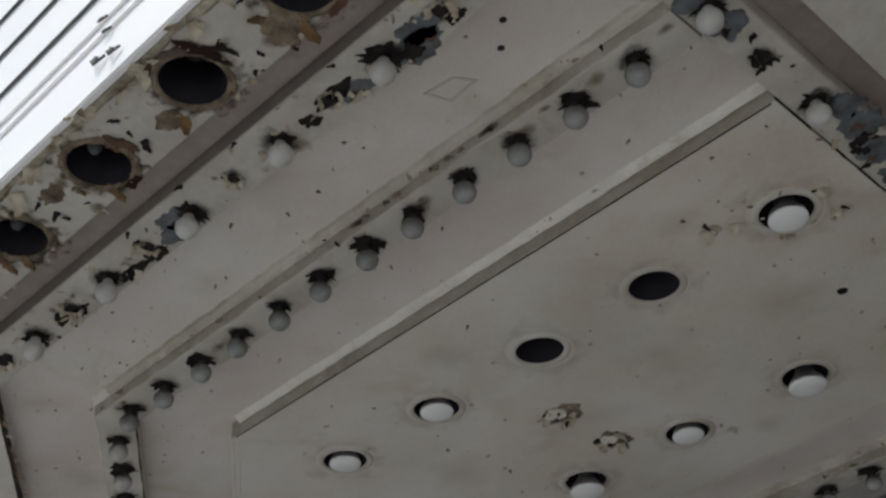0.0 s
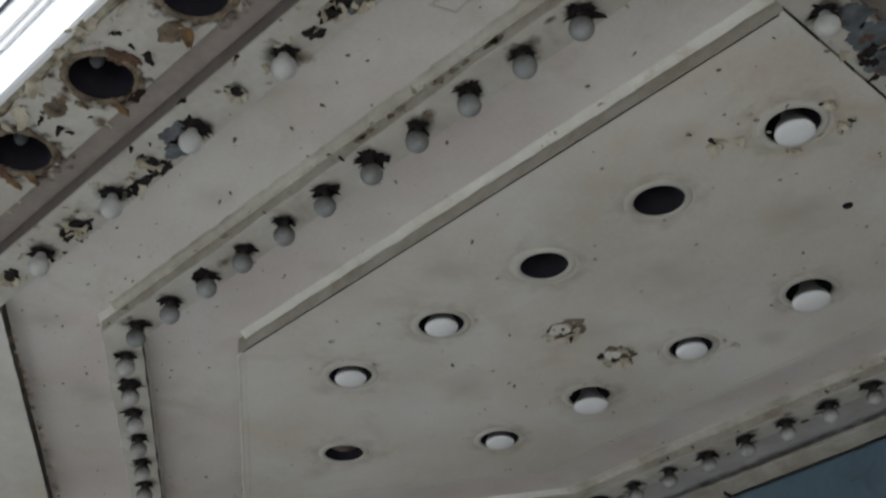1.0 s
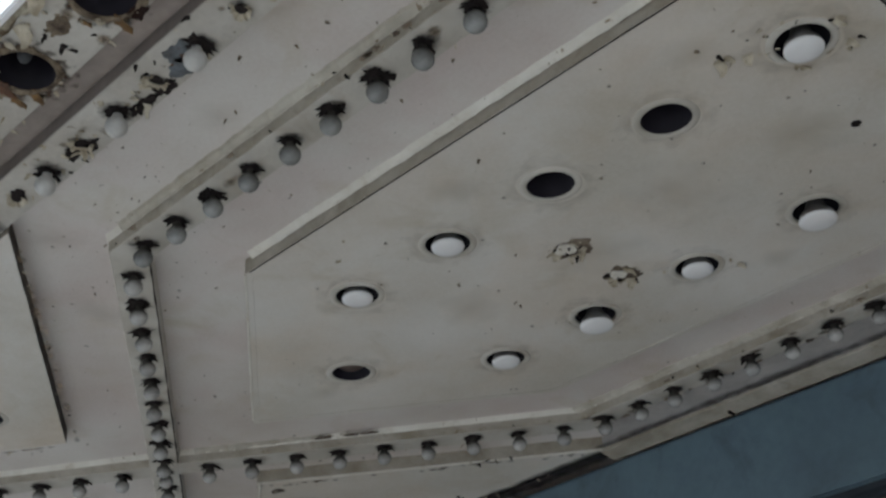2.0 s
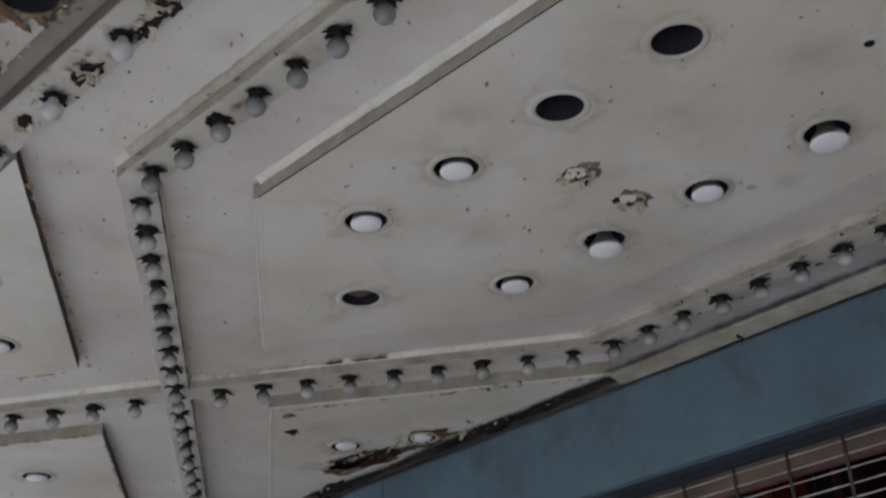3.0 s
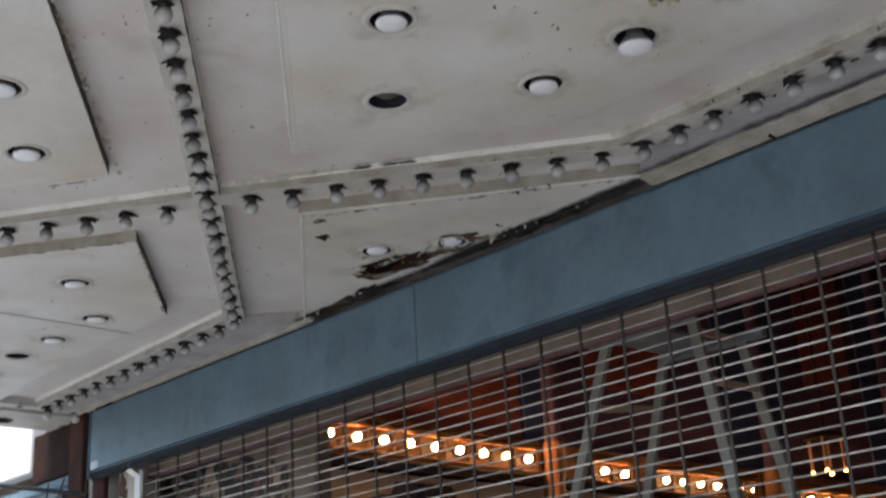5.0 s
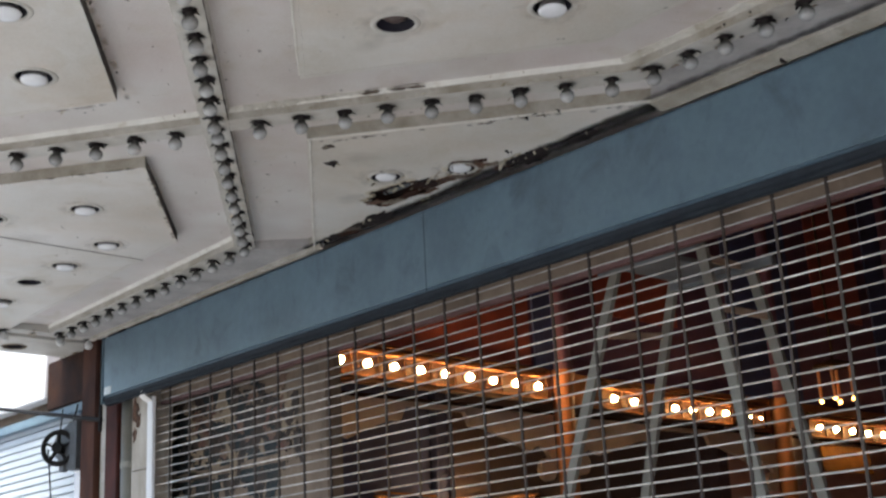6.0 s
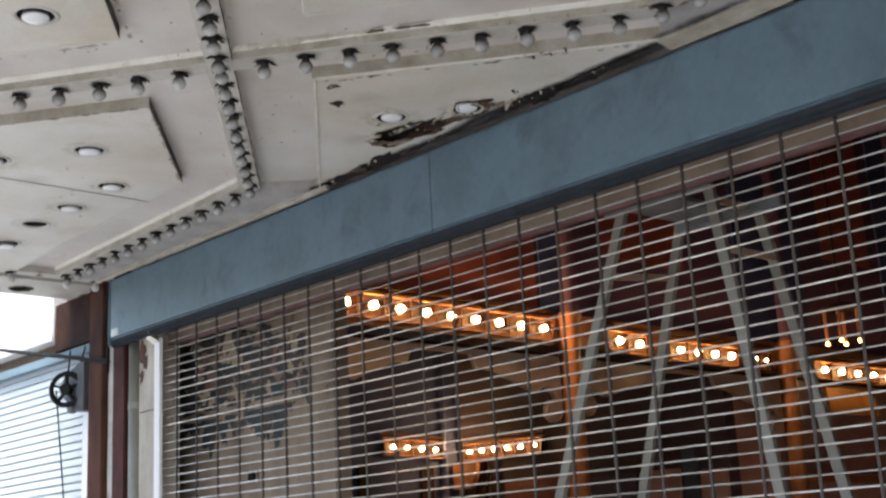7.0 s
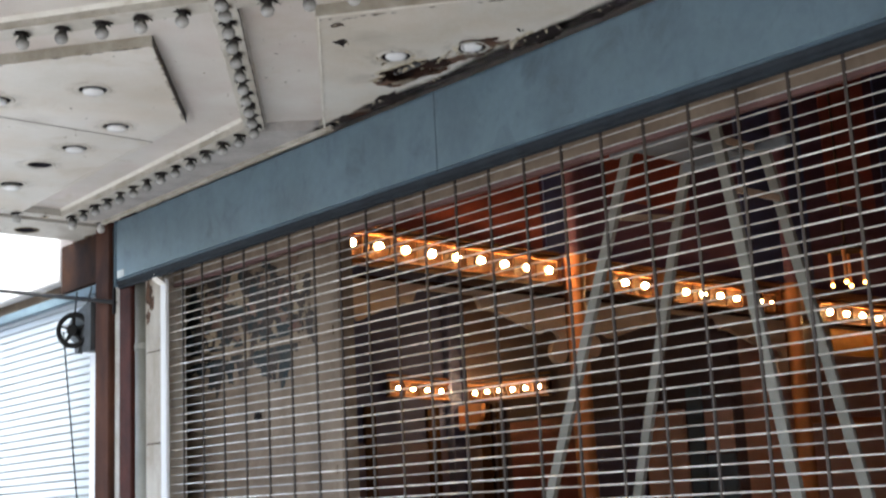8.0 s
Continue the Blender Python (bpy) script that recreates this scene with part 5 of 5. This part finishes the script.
# boarded wall beside the grille, with the remains of a mural
board_wall = part("wall_board", boxed(-9.65, -4.92, 4.25, 4.33, 0, 4.3), BROWNBOARD)
tagged(board_wall, "brown boarded wall with the dark remains of a mural", "wall", kind="structure")
part("edge_trim", boxed(-4.918, -4.86, 4.235, 4.35, 0, 4.3, bevel=0.006), BROWNBOARD, board_wall)
r3 = random.Random(5)
MURAL = material("faded_dark_mural", (0.020, 0.034, 0.040), 0.7, dark=(0.06, 0.052, 0.045), scale=16, amount=1, grain=30, bump=0.1)
MURALBROWN = material("dark_brown_mural", (0.085, 0.06, 0.045), 0.7, dark=(0.035, 0.032, 0.032), scale=16, amount=1, grain=30, bump=0.1)
MURALRED = material("faded_red_mural", (0.17, 0.085, 0.065), 0.7, dark=(0.22, 0.16, 0.11), scale=14, amount=1, grain=30, bump=0.1)
MURALTAN = material("faded_tan_mural", (0.37, 0.29, 0.20), 0.7, dark=(0.25, 0.18, 0.12), scale=14, amount=1, grain=30, bump=0.1)
for k in range(230):
    if k < 90:                            # dark ring of foliage
        a = r3.uniform(0.6, 5.6)
        x, z, mat = -6.15 + 0.26 * math.cos(a) + r3.gauss(0, 0.05), 2.80 + 0.22 * math.sin(a) + r3.gauss(0, 0.04), (MURAL, MURALBROWN)[k % 3 == 0]
    elif k < 165:                         # second, denser mass
        x, z, mat = r3.gauss(-5.58, 0.13), r3.gauss(2.74, 0.14), (MURAL, MURAL, MURALBROWN)[k % 3]
    else:
        x, z, mat = r3.uniform(-6.4, -5.15), r3.uniform(2.58, 3.08), (MURALRED, MURALTAN, MURALBROWN)[k % 3]
    bm = blotch(bmesh.new(), 0, 0, 0, r3.uniform(0.03, 0.085) if k < 165 else r3.uniform(0.018, 0.05), r3, n=24, rough=0.8, stretch=r3.uniform(1.0, 2.8), turn=r3.uniform(0, 3))
    bmesh.ops.transform(bm, matrix=Matrix.Translation((x, 4.2495 - 0.00005 * k, z)) @ Matrix.Rotation(radians(-90), 4, "X"), verts=bm.verts)
    part("mural_patch", bm, mat, board_wall)
for z in (0.9, 1.75, 2.55):
    part("batten", boxed(-7.6, -4.93, 4.238, 4.2495, z, z + 0.05), BROWNBOARD, board_wall)
socket_plate = new("wall_socket")
tagged(socket_plate, "dark round outlet on the boarded wall", "outlet")
part("plate", boxed(-5.76, -5.66, 4.238, 4.2485, 2.087, 2.187, bevel=0.003), BROWNBOARD, socket_plate)
bm = bmesh.new()
rod(bm, (-5.71, 4.22, 2.137), (-5.71, 4.2375, 2.137), 0.032, 16)
part("outlet_face", bm, SOOT, socket_plate)

# upper side wall and its columns
upper = part("wall_side", boxed(XL - 0.16, XL, 4.52, 14, 3.40, ZC), PLUMWALL)
tagged(upper, "tall plum wall with faded red and navy panels", "wall", kind="structure")
for y0, y1, z0, mat in ((4.75, 6.76, 3.42, REDPANEL), (7.52, 8.62, 3.92, REDPANEL), (10.86, 11.75, 4.30, REDPANEL)):
    part("red_panel", boxed(XL, XL + 0.012, y0, y1, z0, ZC - 0.3, bevel=0.003), mat, upper, "faded red wall panel")
for y0, y1 in ((6.80, 7.02), (9.38, 10.45), (11.95, 12.75)):
    part("dark_pilaster", boxed(XL, XL + 0.02, y0, y1, 3.41, ZC), NAVY, upper, "navy painted pilaster")


def column(y):
    e = new("column")
    tagged(e, "orange-stained timber column in the lobby arcade", "column", "lobby columns")
    part("shaft", lathe(bmesh.new(), [(0.0, 0.28), (0.084, 0.28), (0.084, 0.34), (0.078, 0.37), (0.078, 3.10), (0.084, 3.13), (0.084, 3.20), (0.0, 3.20)], 20, XL + 0.015, y, 0.0), COLUMN, e)
    part("base", boxed(XL - 0.15, XL + 0.09, y - 0.11, y + 0.11, 0.02, 0.28, bevel=0.012), COLUMN, e)
    part("capital", lathe(bmesh.new(), [(0.0, 3.20), (0.085, 3.20), (0.088, 3.32), (0.105, 3.37), (0.11, 3.40), (0.0, 3.40)], 20, XL + 0.015, y, 0.0), COLUMN, e)
    part("upper_shaft", lathe(bmesh.new(), [(0.0, 3.405), (0.09, 3.405), (0.09, 3.45), (0.078, 3.48), (0.078, ZC), (0.0, ZC)], 20, XL + 0.015, y, 0.0), PLUMWALL, e, "plum painted upper shaft")
    return e


for y in (7.08, 10.02, 12.4):
    column(y)


def frieze(y0, y1, mid):
    """A tan board cut to a scalloped, keel-shaped arch between two columns."""
    n, pts = 48, []
    for i in range(n + 1):
        u = i / n
        y = y0 + (y1 - y0) * u
        h = (y - y0) / (mid - y0) if y < mid else (y1 - y) / (y1 - mid)
        z = 2.62 + 0.30 * min(1, h / 0.62) ** 0.7 + (0.20 if h > 0.74 else 0.0) + 0.10 * max(0, math.sin(h * 14)) * (h < 0.23)
        pts.append((y, min(z, 3.02)))
    outline = pts + [(y1, 3.055), (y0, 3.055)]
    turn = Matrix(((0, 0, 1, XL - 0.03), (1, 0, 0, 0), (0, 1, 0, 0), (0, 0, 0, 1)))
    e = new("arched_frieze")
    tagged(e, "tan timber frieze cut with a scalloped arch", "frieze", "arched friezes")
    bm = plate(outline, [], -0.02, 0.02)
    bmesh.ops.transform(bm, matrix=turn, verts=bm.verts)
    part("board", bm, TAN, e)
    part("top_rail", boxed(XL - 0.055, XL - 0.002, y0, y1, 3.056, 3.082, bevel=0.004), BACKWOOD, e, "dark rail along the frieze's top")
    for y, z in ((y0 + 0.09, 2.70), (y1 - 0.09, 2.64)):
        bm = plate(circle(y, z, 0.085, 18), [], -0.024, 0.024)
        bmesh.ops.transform(bm, matrix=turn, verts=bm.verts)
        part("end_lobe", bm, TAN, e)
    return e


for y0, y1, mid in ((4.76, 6.98, 5.76), (7.19, 9.91, 8.55), (10.13, 12.29, 12.1)):
    frieze(y0, y1, mid)
    tagged(part("arcade_beam", boxed(XL - 0.10, XL - 0.01, y0, y1, 3.16, 3.40, bevel=0.004), ORANGE), "orange timber beam behind the light bar", "beam", "arcade beams")


def light_bar(p, q, n, size=0.025):
    """A timber tray with a row of lit bulbs in square collars, from p to q."""
    p, q = Vector(p), Vector(q)
    e = new("light_bar")
    tagged(e, "timber tray with a row of warm lit bulbs", "light bar", "lobby light bars")
    t = (q - p).normalized()
    face = Vector((t.y, -t.x, 0))
    s = t * 0.13
    part("backing", bar(bmesh.new(), p - s - face * 0.045, q + s - face * 0.045, 0.17, 0.02, (0, 0, 1)), BACKWOOD, e)
    for dz in (0.085, -0.085):
        part("rim", bar(bmesh.new(), p - s - face * 0.03 + Vector((0, 0, dz)), q + s - face * 0.03 + Vector((0, 0, dz)), 0.018, 0.05, (0, 0, 1)), TRAY, e)
    part("cornice", bar(bmesh.new(), p - s - face * 0.03 + Vector((0, 0, 0.135)), q + s - face * 0.03 + Vector((0, 0, 0.135)), 0.022, 0.035, (0, 0, 1)), TRAY, e)
    for k in range(n + 1):
        c = p.lerp(q, (k - 0.5) / max(1, n - 1))
        part("divider", bar(bmesh.new(), c - face * 0.034 + Vector((0, 0, -0.074)), c - face * 0.034 + Vector((0, 0, 0.074)), 0.010, 0.030, t), BACKWOOD, e)
    b0 = c0 = None
    for k in range(n):
        c = p.lerp(q, k / max(1, n - 1))
        if b0 is None:
            bm = bmesh.new()
            bmesh.ops.create_uvsphere(bm, u_segments=14, v_segments=8, radius=size)
            b0 = part("lit_bulb", bm, BULBLIT, e, smooth=True)
            bm = bmesh.new()
            rod(bm, -face * 0.036, -face * 0.018, size * 1.5, 14)
            c0 = part("collar", bm, COLLAR, e)
            b0.location = c0.location = c
        else:
            again(b0, Matrix.Translation(c), e)
            again(c0, Matrix.Translation(c), e)
    return e


XF = XL + 0.048
light_bar((XF, 4.898, 3.278), (XF, 6.777, 3.252), 9)
light_bar((XF, 7.651, 3.226), (XF, 7.894, 3.216), 2)
light_bar((XF, 8.428, 3.205), (XF, 9.136, 3.203), 4)
light_bar((XF, 9.50, 3.200), (XF, 9.66, 3.199), 2, 0.010)
light_bar((XF, 10.612, 3.171), (XF, 11.78, 3.168), 5)
light_bar((-9.36, 8.38, 2.770), (-9.36, 8.974, 2.750), 4, 0.019)
light_bar((-9.087, 9.205, 2.706), (-8.125, 9.205, 2.682), 6, 0.019)
# timber wall frames and brackets round the far light bars
for x0, x1, y0, y1 in ((-9.45, -9.41, 7.95, 8.10), (-9.45, -9.41, 8.80, 8.98), (-9.04, -8.88, 9.22, 9.26), (-8.80, -8.70, 9.22, 9.26)):
    tagged(part("wall_frame", boxed(x0, x1, y0, y1, 0.02, 2.58, bevel=0.006), BACKWOOD), "brown timber upright on the side room wall", "upright", "side room uprights")
bm = plate([(-9.3, 2.32), (-9.06, 2.32), (-9.0, 2.36), (-8.95, 2.45), (-8.93, 2.585), (-9.3, 2.585)], [], -0.03, 0.03)
bmesh.ops.transform(bm, matrix=Matrix.Translation((0, 9.18, 0)) @ Matrix(((1, 0, 0, 0), (0, 0, -1, 0), (0, 1, 0, 0), (0, 0, 0, 1))), verts=bm.verts)
tagged(part("bracket", bm, TRAY), "curved orange timber bracket under the light bar", "bracket")
for x0, x1, z0, z1, mat in ((-6.80, -6.33, 0.1, 2.30, BROWNPANEL), (-6.30, -6.13, 0.1, 2.5, TEALPANEL), (-6.11, -5.81, 1.89, 2.26, BROWNPANEL), (-6.11, -5.81, 0.1, 1.87, TEALPANEL), (-7.6, -6.84, 0.1, 2.3, DARKWALL), (-8.6, -7.65, 0.1, 2.35, OXBLOOD)):
    tagged(part("wall_panel", boxed(x0, x1, 9.225, 9.257, z0, z1, bevel=0.008), mat), "plain dark panel on the side room's end wall", "panel", "side room panels")
tagged(part("wainscot", boxed(-9.449, -9.42, 4.8, 9.09, 0.02, 2.2, bevel=0.006), DARKWALL), "dark brown panelling on the side room wall", "panelling")
tagged(part("amber_board", bar(bmesh.new(), (XL + 0.02, 11.03, 3.02), (XL + 0.055, 11.03, 2.76), 0.86, 0.016, (0, 1, 0)), VARNISH), "glossy amber varnished board hung under the light bar", "board")
tagged(part("arcade_rail", boxed(XL - 0.05, XL + 0.03, 10.07, 12.09, 2.12, 2.18, bevel=0.008), ORANGE), "orange timber rail across the arcade", "rail")
tagged(part("arcade_screen", boxed(XL - 0.03, XL + 0.01, 10.07, 12.09, 0.02, 2.119, bevel=0.004), BROWNPANEL), "red-brown panelled screen under the arcade rail", "screen")

tagged(part("corner_post", boxed(-9.45, -9.33, 9.10, 9.26, 0.02, 4.3, bevel=0.006), NAVY), "dark corner post of the side room", "post")

# small hanging lamp deep in the lobby
lamp = new("pendant_lamp")
tagged(lamp, "small hanging lamp with amber glass tubes on a dark crown", "lamp")
LX, LY, LZ = -4.16, 8.6, 3.06
part("stem", rod(bmesh.new(), (LX, LY, LZ + 0.30), (LX, LY, ZC), 0.010, 8), BACKWOOD, lamp)
part("crown", lathe(bmesh.new(), [(0.0, 0.32), (0.05, 0.31), (0.15, 0.275), (0.16, 0.255), (0.14, 0.25), (0.0, 0.26)], 20, LX, LY, LZ), BACKWOOD, lamp)
for k in range(4):
    a = 1.571 * k + 0.4
    x, y = LX + 0.12 * math.cos(a), LY + 0.12 * math.sin(a)
    part("tube", rod(bmesh.new(), (x, y, LZ + 0.02), (x, y, LZ + 0.252), 0.013, 10), ORANGE, lamp)
    bm = bmesh.new()
    bmesh.ops.create_uvsphere(bm, u_segments=12, v_segments=8, radius=0.016)
    part("lit_bulb", bm, BULBDIM, lamp, smooth=True).location = (x, y, LZ)

# folding trestle inside the grille
trestle = new("trestle_ladder")
tagged(trestle, "tall grey aluminium trestle ladder standing open", "ladder")
for (xa, za), (xb, zb), y in (((-2.423, 3.22), (-1.95, 0.02), 4.62), ((-2.56, 3.26), (-1.87, 0.02), 5.2), ((-2.95, 3.22), (-4.26, 0.02), 4.62), ((-3.04, 3.26), (-3.99, 0.02), 5.2)):
    part("stile", bar(bmesh.new(), (xa, y, za), (xb, y, zb), 0.052, 0.03, (1, 0, 0)), GREY, trestle)
    part("foot", boxed(xb - 0.05, xb + 0.05, y - 0.03, y + 0.03, 0.02, 0.07, bevel=0.006), DARKSTEEL, trestle)
for y in (4.60, 5.18):
    part("top_bar", boxed(-3.06, -2.41, y, y + 0.045, 3.21, 3.265, bevel=0.006), LADDERHEAD, trestle)
for a, b in (((-2.41, 4.64, 2.927), (-2.480, 5.18, 2.956)), ((-2.43, 4.64, 3.165), (-2.60, 5.18, 3.245)), ((-3.05, 4.64, 2.912), (-3.14, 5.18, 2.985))):
    part("spreader", bar(bmesh.new(), a, b, 0.034, 0.010, (0, 0, 1)), TAN, trestle, "tan folding spreader")
part("top_tread", boxed(-2.95, -2.65, 4.646, 5.179, 3.225, 3.25, bevel=0.004), LADDERHEAD, trestle)

# ---- the end of the canopy: posts, pulley, cable, neighbouring shopfront ----
hanger = part("end_beam", boxed(-7.965, -7.25, 3.98, 4.25, 3.235, 3.594, bevel=0.006), DARKRUST)
tagged(hanger, "rust-brown boxed beam under the canopy's end", "beam")
nb = new("neighbour_shutter")
tagged(nb, "white slatted roller shutter of the neighbouring shop", "shutter", )
slat = part("slat", boxed(-16, -7.575, 4.06, 4.085, 0.003, 0.053, bevel=0.006), SHUTWHITE, nb)
for k in range(1, 55):
    again(slat, pose(0, 0, 0.058 * k), nb)
part("backing", boxed(-16, -7.575, 4.087, 4.11, 0, 3.2), GREY, nb)
part("jamb", boxed(-7.57, -7.25, 4.02, 4.11, 0, 3.14, bevel=0.006), WHITE, nb)
part("head_trim", boxed(-16, -7.25, 4.0, 4.11, 3.165, 3.232, bevel=0.006), BLUE, nb)
lb = part("sign_board", boxed(-16, -7.97, 3.96, 4.08, 3.33, 4.4, bevel=0.01), WHITE)
tagged(lb, "blank white sign board over the neighbouring shutter", "sign")
tagged(part("wall_neighbour", boxed(-30, -7.25, 4.115, 4.6, 0, 7.5), BROWNBOARD), "plain wall behind the neighbouring shopfront", "wall", kind="structure")
tagged(part("wall_upper", boxed(-30, 12, 4.36, 4.40, 4.02, 9), BROWNBOARD), "plain facade above the canopy", "wall", kind="structure")
tagged(part("wall_return", boxed(2.2, 12, 3.9, 4.3, 0, 4.0), BROWNBOARD), "plain facade beside the grille", "wall", kind="structure")
# unseen wall, added to cut off the low sky
tagged(part("wall_opposite", boxed(-60, 60, -17, -16.6, 0, 5.5), CONCRETE), "plain unseen wall across the street that blocks low sky", "wall", kind="structure")

pulley = new("chain_hoist")
tagged(pulley, "dark spoked hand wheel and grey gearbox of a shutter hoist", "hoist")
px, py, pz = -7.50, 3.86, 2.895
R, r, n = 0.112, 0.019, 28
wheel_turn = pose(px, py, pz, 0, 0, 40)
bm = bmesh.new()
rings = []
for i in range(n):
    a = 6.2832 * i / n
    rings.append([bm.verts.new(((R + r * math.cos(b)) * math.cos(a), r * math.sin(b), (R + r * math.cos(b)) * math.sin(a))) for b in (0, 1.05, 2.1, 3.14, 4.19, 5.24)])
for i in range(n):
    for k in range(6):
        bm.faces.new((rings[i][k], rings[(i + 1) % n][k], rings[(i + 1) % n][(k + 1) % 6], rings[i][(k + 1) % 6]))
wheel = part("wheel", bm, BLACKIRON, pulley, smooth=True)
wheel.matrix_basis = wheel_turn
for k in range(5):
    a = 6.2832 * k / 5 + 0.3
    part("spoke", bar(bmesh.new(), (0, 0, 0), (R * math.cos(a), 0, R * math.sin(a)), 0.03, 0.016, (0, 1, 0)), BLACKIRON, wheel)
part("hub", rod(bmesh.new(), (0, -0.03, 0), (0, 0.07, 0), 0.04, 14), BLACKIRON, wheel)
bm = plate([(-7.37, 2.70), (-7.37, 3.05), (-7.46, 3.04), (-7.64, 2.99), (-7.70, 2.95), (-7.72, 2.89), (-7.70, 2.83), (-7.60, 2.77), (-7.48, 2.70)], [], -0.05, 0.05)
bmesh.ops.transform(bm, matrix=Matrix.Translation((0.045, 3.955, 0.03)) @ Matrix(((1, 0, 0, 0), (0, 0, -1, 0), (0, 1, 0, 0), (0, 0, 0, 1))), verts=bm.verts)
gear = part("gearbox", bm, GREYIRON, pulley)
part("axle_cap", rod(bmesh.new(), (-7.585, 3.885, 2.92), (-7.585, 3.904, 2.92), 0.028, 14), BLACKIRON, gear)
part("foot_bolt", rod(bmesh.new(), (-7.50, 3.885, 2.76), (-7.50, 3.925, 2.76), 0.035, 12), GREYIRON, gear)
for xa, xb in ((-7.70, -7.69), (-7.46, -7.53)):
    part("hanger_wire", rod(bmesh.new(), (xa, 3.98, 3.21), (xb, 3.96, 3.02), 0.006, 6), BLACKIRON, pulley)
part("pull_rope", rod(bmesh.new(), (-7.62, 3.84, 2.90), (-7.20, 3.86, 0.6), 0.006, 6), BLACKIRON, pulley)

cable = part("cable_arm", rod(bmesh.new(), (-6.85, 3.85, 2.997), (-13, 3.85, 4.215), 0.015, 8), BLACKIRON)
tagged(cable, "thin black cable arm fixed to the post", "cable")
hook = part("wall_hook", boxed(-6.878, -6.855, 3.842, 3.862, 2.92, 3.10, bevel=0.004), BLACKIRON)
tagged(hook, "small black bracket on the post", "bracket")
chain = part("loose_chain", rod(bmesh.new(), (-6.895, 3.86, 3.53), (-6.885, 3.86, 3.1), 0.009, 6), BLACKIRON)
tagged(chain, "thin dark chain hanging by the shutter housing", "chain")

# hooks left on the letter board
for x, z, k in ((-0.765, 3.825, 0.8), (-0.735, 3.765, 0.7), (-0.702, 3.680, 1.0), (-0.765, 3.700, 1.1)):
    bm = bmesh.new()
    rod(bm, (x, Y0 - 0.012, z), (x + 0.022 * k, Y0 - 0.026, z - 0.045 * k), 0.0032, 6)
    rod(bm, (x + 0.022 * k, Y0 - 0.026, z - 0.045 * k), (x + 0.050 * k, Y0 - 0.018, z - 0.036 * k), 0.0036, 6)
    rod(bm, (x - 0.012 * k, Y0 - 0.013, z - 0.004), (x + 0.014 * k, Y0 - 0.013, z - 0.012 * k), 0.0036, 6)
    tagged(part("letter_hook", bm, DARKSTEEL), "dark iron hook remaining on the letter board", "hook", "letter hooks")
